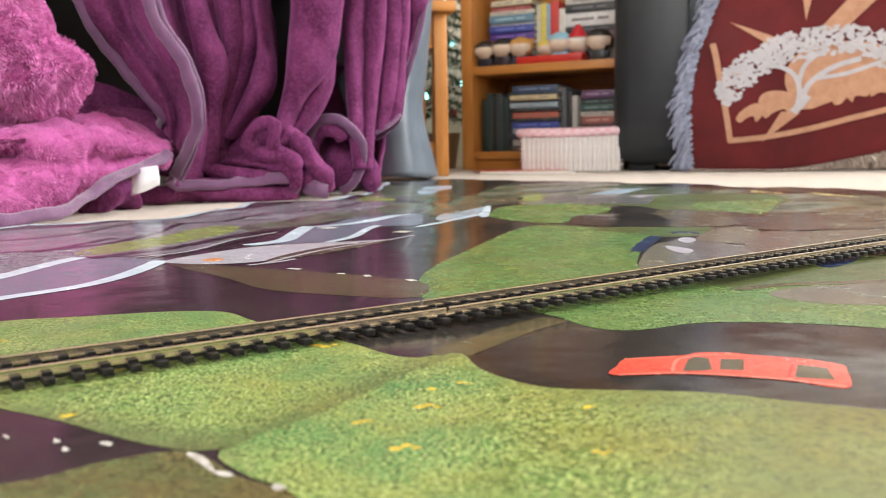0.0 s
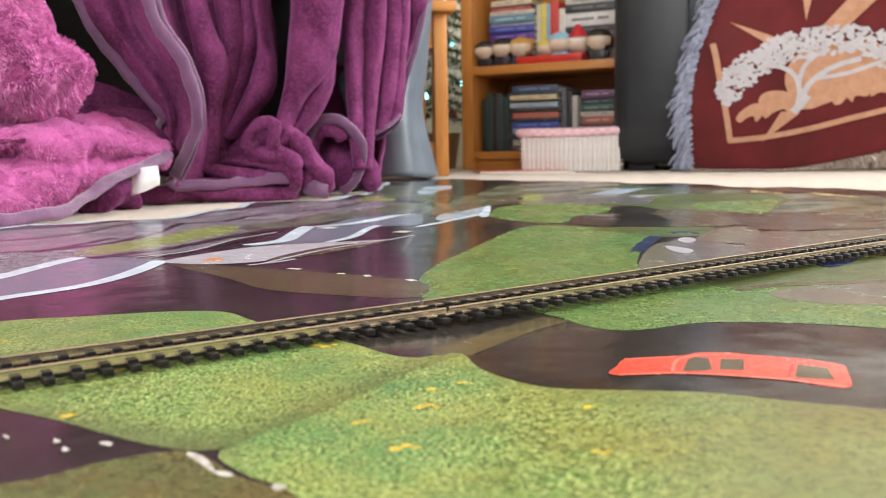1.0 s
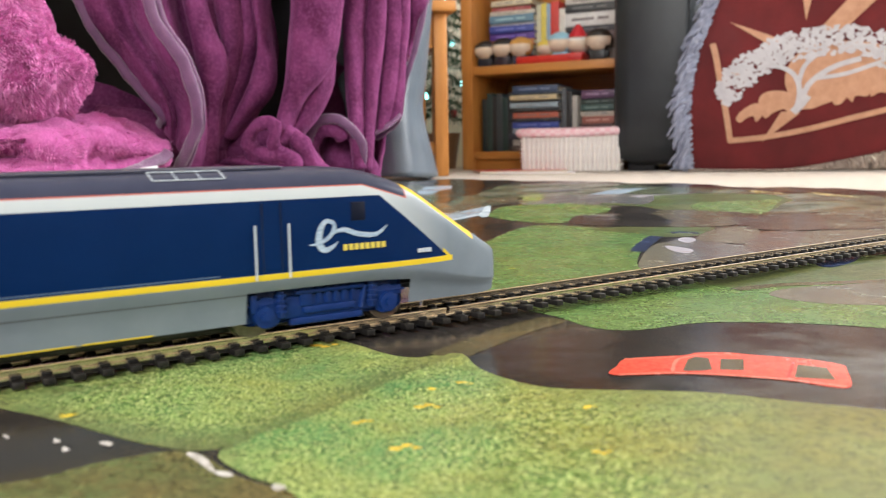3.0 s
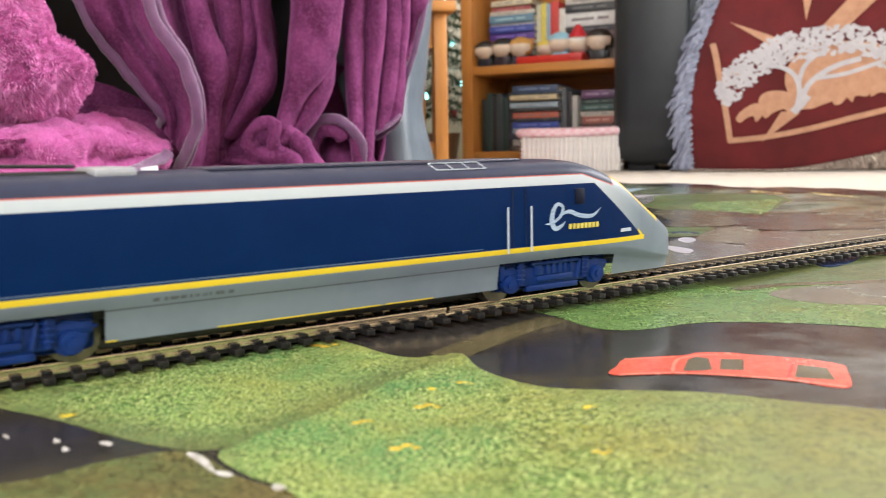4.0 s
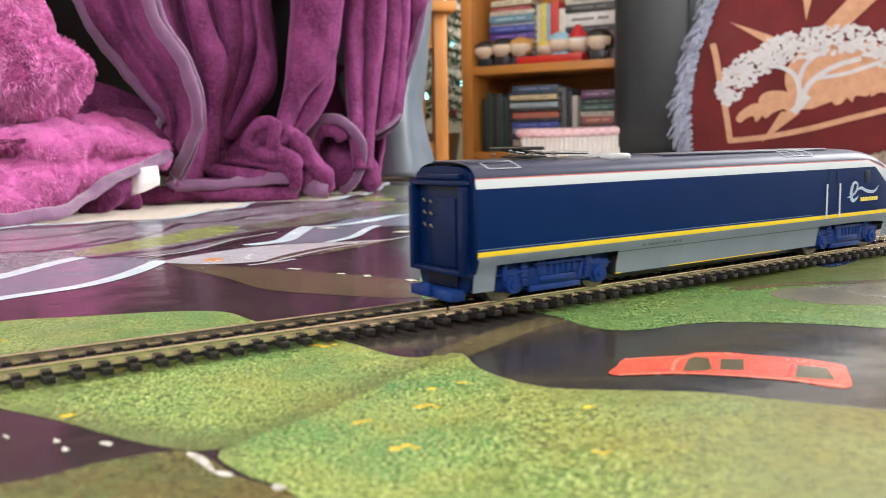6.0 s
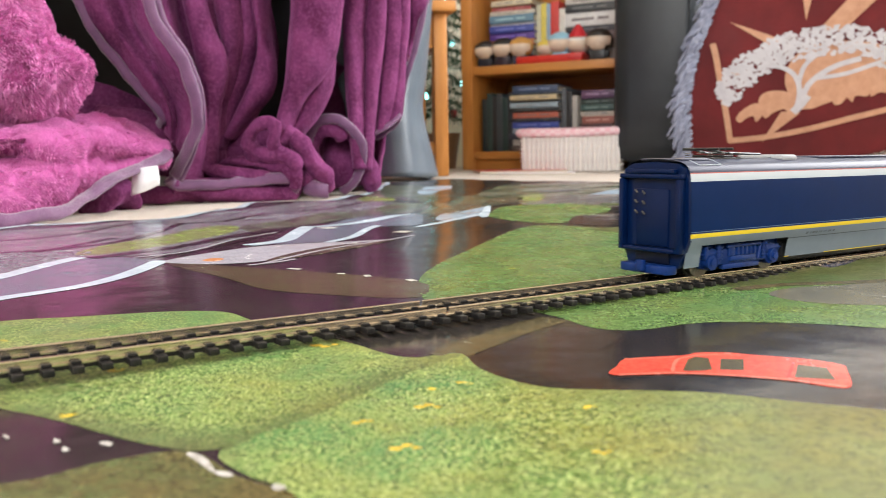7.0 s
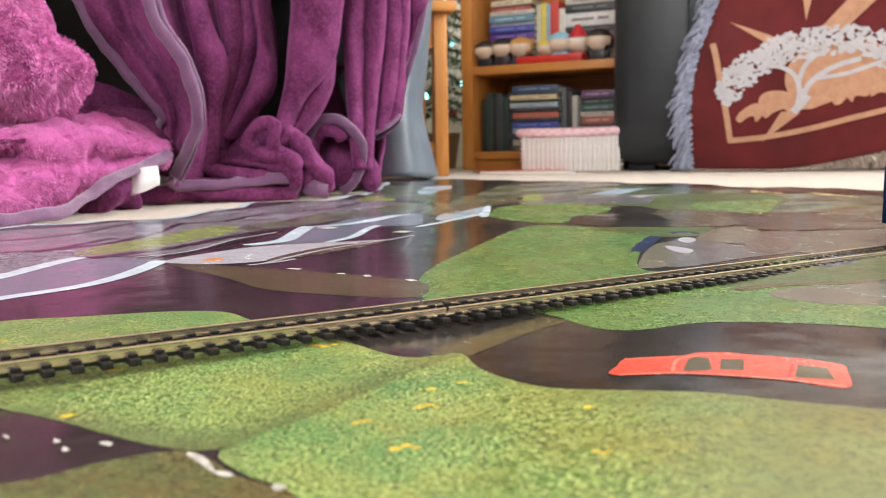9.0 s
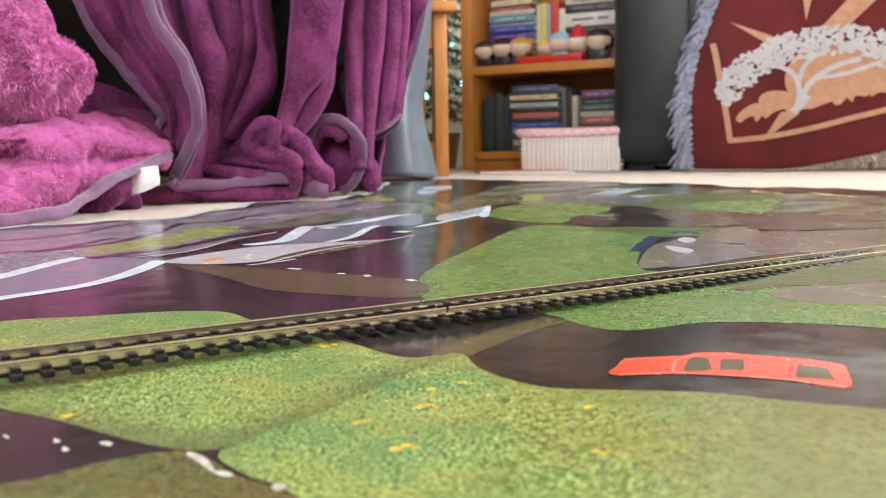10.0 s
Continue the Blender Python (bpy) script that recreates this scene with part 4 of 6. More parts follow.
def build_train():
    t = thing("model_train", "navy and grey model high-speed train car with yellow stripe", "model train")
    part("body", body_shell(), M_LIVERY, t, "navy body with white band, yellow stripe and grey nose", 0.7)
    part("underframe", boxed(0.004, 0.262, -0.0115, 0.0115, 0.0110, 0.0165, 0.001), M_BLACK, t)
    part("fuel_tank", boxed(0.068, 0.192, -0.0125, 0.0125, 0.0050, 0.0120, 0.001), M_BLACK, t)
    part("motor_casing", boxed(0.066, 0.194, -0.0066, 0.0066, 0.0020, 0.0049, 0.0006), M_BLACK, t)
    for x in (0.0376, 0.2190):
        bogie(t, x)
    # rear end: recessed gangway, cornice and coupling
    bm = bmesh.new()
    loop = [(0.0134, 0.0056), (0.0181, 0.0170), (0.0182, 0.0300), (0.0178, 0.0405), (0.0160, 0.0452), (0.0118, 0.0472), (0.0, 0.0480)]
    ring = [(-y, z) for y, z in loop] + [(y, z) for y, z in loop[-2::-1]]
    f = bm.faces.new([bm.verts.new((-0.0012, y, z)) for y, z in ring])
    e = bmesh.ops.extrude_face_region(bm, geom=[f])
    for v in e["geom"]:
        if isinstance(v, bmesh.types.BMVert):
            v.co.x = 0.0008
    bmesh.ops.recalc_face_normals(bm, faces=bm.faces[:])
    end = part("rear_end", bm, M_NAVYP, t, "dark navy rear end with gangway recess", 0.5)
    gw = bmesh.new()
    box(gw, -0.0048, -0.0012, -0.0164, -0.0140, 0.0115, 0.0412, 0.0006)
    box(gw, -0.0048, -0.0012, 0.0140, 0.0164, 0.0115, 0.0412, 0.0006)
    box(gw, -0.0044, -0.0012, -0.0166, 0.0166, 0.0412, 0.0432, 0.0007)
    box(gw, -0.0040, -0.0012, -0.0125, 0.0125, 0.0433, 0.0452, 0.0006)
    box(gw, -0.0048, -0.0012, -0.0138, 0.0138, 0.0115, 0.0134, 0.0006)
    part("gangway_frame", gw, M_NAVYP, end)
    part("corridor_recess", boxed(-0.0015, -0.0012, -0.0138, 0.0138, 0.0136, 0.0410), M_NAVYP, end)
    dr = bmesh.new()
    box(dr, -0.0021, -0.0016, -0.0085, 0.0085, 0.0138, 0.0370, 0.0002)
    part("end_door", dr, M_NAVYP, end)
    part("coupling_pocket", boxed(-0.0020, -0.0012, -0.0090, 0.0090, 0.0068, 0.0114, 0.0003), M_DEEP, end, "black coupling pocket")
    for k in range(3):
        bm = bmesh.new()
        cyl(bm, (-0.0034, 0.0070, 0.0270 + k * 0.0042), (-0.0034, 0.0084, 0.0282 + k * 0.0042), 0.0004, 8)
        cyl(bm, (-0.0034, 0.0030, 0.0266 + k * 0.0042), (-0.0034, 0.0044, 0.0278 + k * 0.0042), 0.0004, 8)
        part("jumper_clip", bm, M_WHEEL, end)
    cp = bmesh.new()
    box(cp, -0.0070, -0.0012, -0.0128, 0.0128, 0.0030, 0.0066, 0.0006)
    box(cp, -0.0095, -0.0075, -0.0020, 0.0020, 0.0040, 0.0085, 0.0005)
    part("coupling", cp, M_BOGIE, t, "blue plastic coupling beam")
    # roof
    part("roof_panel", boxed(0.097, 0.208, -0.0100, 0.0100, 0.0484, 0.0496, 0.0008), M_ROOFP, t, "raised slate grey roof panel")
    part("roof_panel", boxed(0.002, 0.020, -0.0110, 0.0110, 0.0478, 0.0494, 0.0008), M_ROOFP, t)
    # hatch outlines lie on the roof's sloping shoulders
    for x0, x1, n in ((0.1690, 0.1885, 4), (0.0070, 0.0205, 2)):
        for turn in (0, 180):
            slope = pose((x0 + x1) if turn else 0, 0, 0, 0, 0, turn) @ pose(0, -0.0158, 0.04655, 21.8)
            bm = bmesh.new()
            for a in (0.0, 0.0056):
                box(bm, x0, x1, a, a + 0.00025, 0, 0.0002, 0, slope)
            for k in range(n):
                x = x0 + (x1 - x0) * k / (n - 1)
                box(bm, x - 0.00013, x + 0.00013, 0.00025, 0.0056, 0, 0.0002, 0, slope)
            part("roof_hatch", bm, M_LINE, t, "thin white hatch outline")
    part("roof_box", boxed(0.0665, 0.0775, -0.0122, 0.0122, 0.0474, 0.0504, 0.0012), M_GREYP, t, "pale grey roof box")
    part("roof_base", boxed(0.021, 0.066, -0.0070, 0.0070, 0.0482, 0.0495, 0.0005), M_BLACK, t)
    pan = part("pantograph", boxed(0.030, 0.040, -0.0070, 0.0070, 0.0497, 0.0505, 0.0003), M_BLACK, t, "folded black pantograph")
    for y in (-0.0055, 0.0055):
        bm = bmesh.new()
        cyl(bm, (0.038, y, 0.0514), (0.064, y * 0.4, 0.0507), 0.0005, 8)
        cyl(bm, (0.026, y * 0.6, 0.0529), (0.040, y, 0.0509), 0.0005, 8)
        part("arm", bm, M_BLACK, pan)
    bm = bmesh.new()
    for x in (0.027, 0.031, 0.036):
        cyl(bm, (x, -0.0095, 0.0530), (x, 0.0095, 0.0530), 0.0006, 8)
    part("pan_head", bm, M_BLACK, pan)
    for x in (0.0255, 0.0335, 0.0440):
        for y in (-0.0060, 0.0060):
            bm = bmesh.new()
            for k in range(3):
                cyl(bm, (x, y, 0.0493 + k * 0.0009), (x, y, 0.0497 + k * 0.0009), 0.0013, 10, 0.0008)
            part("insulator", bm, M_WHEEL, pan)
    # side details, both sides
    for s in (-1, 1):
        y = s * 0.01842
        for x in (0.1953, 0.2054):
            part("handrail", boxed(x - 0.0002, x + 0.0002, min(y, y + s * 0.0005), max(y, y + s * 0.0005), 0.0180, 0.0335), M_LINE, t, "thin white grab rail")
        part("door_window", boxed(0.2256, 0.2302, min(s * 0.0178, s * 0.01835), max(s * 0.0178, s * 0.01835), 0.0330, 0.0385, 0.0001), M_DEEP, t, "small black cab window")
        dl = bmesh.new()
        for x in (0.1976, 0.2032):
            box(dl, x - 0.00007, x + 0.00007, min(y, y - s * 0.0003), max(y, y - s * 0.0003), 0.0200, 0.0395)
        part("cab_door", dl, M_BLACK, t, "fine dark door outline")
        bm = bmesh.new()
        ribbon(bm, [(0.2116, 0.0268), (0.2148, 0.0270), (0.2186, 0.0292), (0.2198, 0.0322), (0.2172, 0.0334), (0.2152, 0.0308), (0.2148, 0.0272), (0.2164, 0.0250), (0.2192, 0.0258), (0.2208, 0.0272)], [0.0003, 0.0009, 0.0012, 0.0012, 0.0013, 0.0019, 0.0022, 0.0017, 0.0011, 0.0002], s * 0.01848)
        ribbon(bm, [(0.2188, 0.0296), (0.2228, 0.0306), (0.2278, 0.0290), (0.2338, 0.0286), (0.2378, 0.0312)], [0.0006, 0.0014, 0.0015, 0.0013, 0.0002], s * 0.0185)
        part("emblem", bm, M_EMBLEM, t, "pale curled ribbon emblem")
        for k in range(8):
            x = 0.2226 + k * 0.00185
            part("name_bar", boxed(x, x + 0.0013, min(s * 0.0184, s * 0.0186), max(s * 0.0184, s * 0.0186), 0.0244, 0.0262), M_SIGN, t, "small yellow bar")
        for k in range(4):
            x = 0.2490 + k * 0.0013
            part("number_bar", boxed(x, x + 0.0010, min(s * 0.0160, s * 0.0180), max(s * 0.0160, s * 0.0180), 0.0216, 0.0228), M_LINE, t, "tiny white bar")
    nl = bmesh.new()
    box(nl, 0.2740, 0.2815, -0.0050, 0.0050, 0.0205, 0.0245, 0.0010, pose(0, 0, 0.0))
    part("nose_light", nl, M_BLACK, t, "dark headlight recess")
    return t


train = build_train()


# ---- soft and wooden materials ----


def fleece(name, dark, mid, light, speck=0.55, nap=0.7):
    n = Nodes(name)
    a, b, c = n.noise(30, 4, 0.6), n.noise(260, 3, 0.6), n.noise(900, 2)
    col = n.mix(n.ramp(a, 0.35, 0.65), dark, mid)
    col = n.mix(n.math("MULTIPLY", n.ramp(b, 0.45, 0.7), speck), col, light)
    n.set(base=col, rough=0.95, sheen=0.9, sheen_rough=0.30, sheen_tint=light, spec=0.1)
    w = n.bump(b, nap, 0.0025)
    n.bump(c, 0.5, 0.001, w)
    return n.m


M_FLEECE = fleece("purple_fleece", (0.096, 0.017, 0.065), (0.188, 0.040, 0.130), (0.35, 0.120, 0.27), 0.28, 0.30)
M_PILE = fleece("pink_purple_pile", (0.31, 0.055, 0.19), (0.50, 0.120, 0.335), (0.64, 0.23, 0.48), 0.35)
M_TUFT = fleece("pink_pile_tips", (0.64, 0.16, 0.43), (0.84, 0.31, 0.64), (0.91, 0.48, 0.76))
M_HEM = surf("mauve_satin_binding", (0.090, 0.026, 0.086), (0.165, 0.058, 0.152), 50, 0.6, 0.5, 900, 0.0015, sheen=0.5)
M_TAG = surf("white_satin_label", (0.75, 0.75, 0.77), (0.85, 0.85, 0.87), 90, 0.4, 0.2, 900)
M_PINE = surf("orange_pine_wood", (0.42, 0.155, 0.03), (0.62, 0.27, 0.065), 26, 0.4, 0.25, 240, 0.0008, stretch=(4, 4, 0.35))
M_PINE_H = surf("orange_pine_board", (0.40, 0.15, 0.028), (0.60, 0.26, 0.06), 26, 0.42, 0.25, 240, 0.0008, stretch=(0.35, 4, 4))
M_LEATHER = surf("charcoal_leather", (0.010, 0.014, 0.017), (0.023, 0.029, 0.035), 14, 0.42, 0.5, 420, 0.0012)
M_GREYL = surf("grey_leather", (0.09, 0.115, 0.14), (0.15, 0.185, 0.22), 12, 0.38, 0.4, 420, 0.001)
M_BLUEP = surf("blue_grey_piping", (0.10, 0.16, 0.30), (0.16, 0.24, 0.40), 40, 0.5)
M_THROW = surf("maroon_woven_cotton", (0.085, 0.005, 0.007), (0.170, 0.014, 0.017), 14, 0.9, 0.7, 800, 0.0015, sheen=0.12)
M_GOLD = surf("gold_woven_cotton", (0.44, 0.225, 0.135), (0.60, 0.35, 0.23), 60, 0.9, 0.7, 800, 0.0015)
M_CREAM = surf("white_woven_cotton", (0.44, 0.43, 0.47), (0.58, 0.57, 0.60), 60, 0.9, 0.7, 800, 0.0015)
M_FRINGE = surf("blue_grey_cotton_fringe", (0.15, 0.165, 0.23), (0.33, 0.355, 0.46), 80, 0.9, 0.5, 800, 0.001)
M_FRINGE2 = surf("brown_cotton_fringe", (0.20, 0.15, 0.12), (0.40, 0.33, 0.28), 80, 0.9, 0.5, 800, 0.001)
M_WICKER = surf("white_painted_wicker", (0.70, 0.66, 0.62), (0.84, 0.81, 0.78), 60, 0.6, 0.4, 500)
M_NEEDLE = surf("dark_green_needles", (0.015, 0.05, 0.02), (0.04, 0.10, 0.035), 60, 0.6)


def flat(name, c, rough=0.5, var=0.18, **kw):
    return surf(name, tuple(v * (1 - var) for v in c), tuple(min(1, v * (1 + var)) for v in c), 45, rough, 0.15, 400, **kw)


def gingham(name):
    n = Nodes(name)
    ck = n.t.nodes.new("ShaderNodeTexChecker")
    ck.inputs["Scale"].default_value = 90
    ck.inputs[1].default_value, ck.inputs[2].default_value = (0.80, 0.47, 0.53, 1), (0.84, 0.66, 0.68, 1)
    n.t.links.new(n.xyz, ck.inputs[0])
    n.set(base=n.mix(n.math("MULTIPLY", n.noise(60, 3), 0.4), ck.outputs[0], (0.7, 0.4, 0.45)), rough=0.9)
    n.bump(n.noise(700, 2), 0.4, 0.0006)
    return n.m


M_GINGHAM = gingham("pink_gingham_cotton")


def fur(surface, count, length, width, comb, seed):
    """Short tapered tufts all over a sheet, combed downwards in drifts."""
    rnd = random.Random(seed)
    me = surface.data
    me.calc_loop_triangles()
    tris = [(t.vertices[:], t.area) for t in me.loop_triangles]
    cum = np.cumsum([a for _, a in tris])
    verts, faces = [], []
    for k in range(count):
        vs, _ = tris[min(int(np.searchsorted(cum, rnd.random() * cum[-1])), len(tris) - 1)]
        a, b = rnd.random(), rnd.random()
        if a + b > 1:
            a, b = 1 - a, 1 - b
        p = [me.vertices[i].co for i in vs]
        nn = [me.vertices[i].normal for i in vs]
        o = p[0] * (1 - a - b) + p[1] * a + p[2] * b
        n = (nn[0] * (1 - a - b) + nn[1] * a + nn[2] * b).normalized()
        if n.y > 0:
            n = -n
        d = noise.noise_vector(o * 28) * 0.9 + noise.noise_vector(o * 90) * 0.5
        tip_at = o + (n * 0.75 + Vector(comb) + d).normalized() * length * rnd.uniform(0.6, 1.25)
        side = (tip_at - o).cross(Vector((rnd.uniform(-1, 1), rnd.uniform(-1, 1), rnd.uniform(-1, 1)))).normalized() * width * rnd.uniform(0.6, 1.3)
        i = len(verts)
        verts += [o - side - n * 0.0008, o + side - n * 0.0008, tip_at]
        faces.append((i, i + 1, i + 2))
    out = bpy.data.meshes.new("mesh")
    out.from_pydata([tuple(v) for v in verts], [], faces)
    return out


# ---- blanket ----
blanket = thing("blanket", "purple plush fleece blanket draped in folds onto the carpet", "blanket")


def cloth(name, rails, material, label="", n=10, across=8, ripple=0.0015, thick=0.006, seed=0):
    bm = loft(bmesh.new(), rails, n, across)
    bm.normal_update()
    for v in bm.verts:
        v.co += v.normal * 0.007 * noise.noise(Vector((v.co.x * 22, v.co.y * 14, v.co.z * 9 + seed)))
        v.co += v.normal * (ripple * noise.noise(v.co * 38 + Vector((seed, 0, 0))) + ripple * 0.5 * noise.noise(v.co * 120)) * 2
    ob = part(name, bm, material, blanket, label, 4)
    s = ob.modifiers.new("thickness", "SOLIDIFY")
    s.thickness, s.offset = thick, 1
    return ob


def fold(left, right, y, deep, n=26, m=22):
    """One hanging fold: its two edges in x and z on the plane y, rounded forwards and tucked away behind."""
    a = spline([(x, 0, z) for x, z in left], 12)
    b = spline([(x, 0, z) for x, z in right], 12)
    pick = lambda c, k: c[round(k * (len(c) - 1))]
    bm = bmesh.new()
    rows = []
    for i in range(n + 1):
        p, q = pick(a, i / n), pick(b, i / n)
        row = []
        for j in range(m + 1):
            t = radians(-128 + 256 * j / m)
            side = max(-1.0, min(1.0, math.sin(t) * 1.03))
            c = p.lerp(q, 0.5 + 0.5 * side)
            back = deep * (1 - math.cos(t)) * (0.3 if t > 0 else 1.0)
            c.y = y + back
            o = c.copy()
            c.y += 0.016 * noise.noise(Vector((o.x * 28, y * 9, o.z * 8))) + 0.004 * noise.noise(Vector((o.x * 90, y * 7, o.z * 30)))
            c.x += 0.003 * noise.noise(Vector((o.x * 20, 3.1 + y, o.z * 16)))
            row.append(bm.verts.new(c))
        rows.append(row)
    for r0, r1 in zip(rows, rows[1:]):
        for j in range(m):
            bm.faces.new((r0[j], r0[j + 1], r1[j + 1], r1[j]))
    ob = part("fold", bm, M_FLEECE, blanket, "", 4)
    s = ob.modifiers.new("thickness", "SOLIDIFY")
    s.thickness, s.offset = 0.004, 0
    return ob


fold([(-0.314, 0.271), (-0.295, 0.207), (-0.285, 0.149), (-0.282, 0.104), (-0.294, 0.035)], [(-0.282, 0.27), (-0.267, 0.207), (-0.255, 0.175), (-0.254, 0.149), (-0.264, 0.11), (-0.271, 0.035)], 1.03, 0.05)
fold([(-0.287, 0.276), (-0.268, 0.204), (-0.264, 0.158), (-0.271, 0.118), (-0.276, 0.061)], [(-0.242, 0.276), (-0.24, 0.197), (-0.25, 0.151), (-0.263, 0.111), (-0.267, 0.061)], 1.06, 0.06)
fold([(-0.258, 0.28), (-0.246, 0.2), (-0.257, 0.153), (-0.273, 0.112), (-0.28, 0.068)], [(-0.226, 0.279), (-0.226, 0.2), (-0.236, 0.159), (-0.25, 0.122), (-0.265, 0.068)], 1.08, 0.05)
fold([(-0.235, 0.277), (-0.224, 0.198), (-0.237, 0.151), (-0.253, 0.115), (-0.269, 0.075)], [(-0.204, 0.276), (-0.212, 0.211), (-0.203, 0.164), (-0.207, 0.134), (-0.229, 0.106), (-0.258, 0.074)], 1.065, 0.09)
fold([(-0.182, 0.273), (-0.187, 0.195), (-0.194, 0.136), (-0.206, 0.077)], [(-0.113, 0.272), (-0.122, 0.194), (-0.138, 0.149), (-0.166, 0.119), (-0.186, 0.076)], 1.05, 0.1)
fold([(-0.132, 0.171), (-0.15, 0.144), (-0.17, 0.121), (-0.195, 0.077)], [(-0.131, 0.171), (-0.135, 0.137), (-0.15, 0.107), (-0.176, 0.076)], 1.075, 0.09)
fold([(-0.123, 0.286), (-0.125, 0.203), (-0.124, 0.119), (-0.118, 0.033)], [(-0.088, 0.285), (-0.095, 0.203), (-0.099, 0.118), (-0.097, 0.033)], 1.12, 0.09)
fold([(-0.096, 0.287), (-0.099, 0.204), (-0.102, 0.119), (-0.103, 0.032)], [(-0.065, 0.287), (-0.072, 0.203), (-0.08, 0.14), (-0.093, 0.032)], 1.13, 0.06)
fold([(-0.075, 0.291), (-0.076, 0.206), (-0.081, 0.141), (-0.088, 0.076)], [(-0.046, 0.29), (-0.052, 0.206), (-0.056, 0.148), (-0.067, 0.089)], 1.15, 0.05)
fold([(-0.058, 0.293), (-0.058, 0.207), (-0.063, 0.149), (-0.07, 0.086)], [(-0.034, 0.292), (-0.043, 0.207), (-0.048, 0.149), (-0.053, 0.102)], 1.16, 0.07)
fold([(-0.047, 0.298), (-0.047, 0.24), (-0.045, 0.182)], [(0.005, 0.298), (-0.019, 0.24), (-0.042, 0.182)], 1.19, 0.05)
# unseen cloth over the chair seat and at its sides, added to block light
cloth("backing_sheet", [
    [(-0.050, 1.23, 0.44), (-0.055, 1.25, 0.20), (-0.075, 1.25, 0.10), (-0.090, 1.24, 0.0)],
    [(-0.085, 1.42, 0.46), (-0.090, 1.42, 0.20), (-0.105, 1.42, 0.10), (-0.110, 1.42, 0.0)],
    [(-0.150, 1.61, 0.47), (-0.150, 1.61, 0.20), (-0.150, 1.61, 0.10), (-0.150, 1.61, 0.0)],
    [(-0.270, 1.77, 0.48), (-0.270, 1.77, 0.20), (-0.270, 1.77, 0.10), (-0.270, 1.77, 0.0)],
], M_FLEECE, seed=4)
cloth("backing_sheet", [
    [(-0.90, 0.90, 0.32), (-0.90, 0.90, 0.20), (-0.90, 0.90, 0.10), (-0.90, 0.90, 0.0)],
    [(-0.93, 1.30, 0.47), (-0.93, 1.30, 0.20), (-0.93, 1.30, 0.10), (-0.93, 1.30, 0.0)],
    [(-0.93, 1.80, 0.47), (-0.93, 1.80, 0.20), (-0.93, 1.80, 0.10), (-0.93, 1.80, 0.0)],
], M_FLEECE, seed=14)
cloth("backing_sheet", [
    [(-0.95, 0.90, 0.30), (-0.92, 1.00, 0.42), (-0.90, 1.25, 0.500), (-0.90, 1.95, 0.500)],
    [(-0.62, 0.86, 0.285), (-0.62, 0.98, 0.40), (-0.62, 1.25, 0.500), (-0.62, 1.95, 0.500)],
    [(-0.44, 0.90, 0.290), (-0.42, 1.00, 0.40), (-0.40, 1.25, 0.500), (-0.40, 1.95, 0.500)],
    [(-0.28, 0.99, 0.305), (-0.26, 1.06, 0.40), (-0.26, 1.25, 0.500), (-0.26, 1.95, 0.500)],
    [(-0.12, 1.03, 0.315), (-0.12, 1.09, 0.40), (-0.14, 1.25, 0.500), (-0.14, 1.95, 0.500)],
    [(-0.01, 1.16, 0.345), (-0.02, 1.20, 0.42), (-0.05, 1.28, 0.475), (-0.08, 1.50, 0.475)],
], M_FLEECE, seed=9)
cloth("backing_sheet", [[(-0.547, 1.16, 0.15), (-0.55, 1.17, 0.121), (-0.544, 1.16, 0.091), (-0.514, 1.1, 0.058)], [(-0.496, 1.18, 0.158), (-0.498, 1.19, 0.129), (-0.488, 1.17, 0.094), (-0.454, 1.1, 0.057)], [(-0.451, 1.2, 0.151), (-0.449, 1.2, 0.125), (-0.436, 1.18, 0.094), (-0.405, 1.11, 0.056)], [(-0.398, 1.22, 0.125), (-0.395, 1.22, 0.105), (-0.382, 1.2, 0.086), (-0.35, 1.13, 0.051)]], M_FLEECE, seed=21)
# the turned flap and its two bound edges
cloth("flap", [
    [(-0.414, 0.990, 0.283), (-0.393, 0.990, 0.210), (-0.355, 0.990, 0.154), (-0.322, 1.000, 0.111), (-0.325, 1.020, 0.087)],
    [(-0.382, 0.975, 0.279), (-0.360, 0.970, 0.206), (-0.329, 0.970, 0.157), (-0.303, 0.980, 0.109), (-0.309, 1.000, 0.075)],
    [(-0.367, 1.000, 0.284), (-0.347, 0.995, 0.210), (-0.319, 0.990, 0.159), (-0.300, 1.000, 0.106), (-0.305, 1.010, 0.064)],
    [(-0.341, 0.970, 0.277), (-0.321, 0.960, 0.204), (-0.292, 0.955, 0.155), (-0.275, 0.960, 0.104), (-0.290, 0.980, 0.055)],
    [(-0.328, 0.965, 0.276), (-0.307, 0.955, 0.203), (-0.277, 0.950, 0.152), (-0.266, 0.955, 0.101), (-0.287, 0.975, 0.047)],
], M_FLEECE, seed=5, thick=0.007)
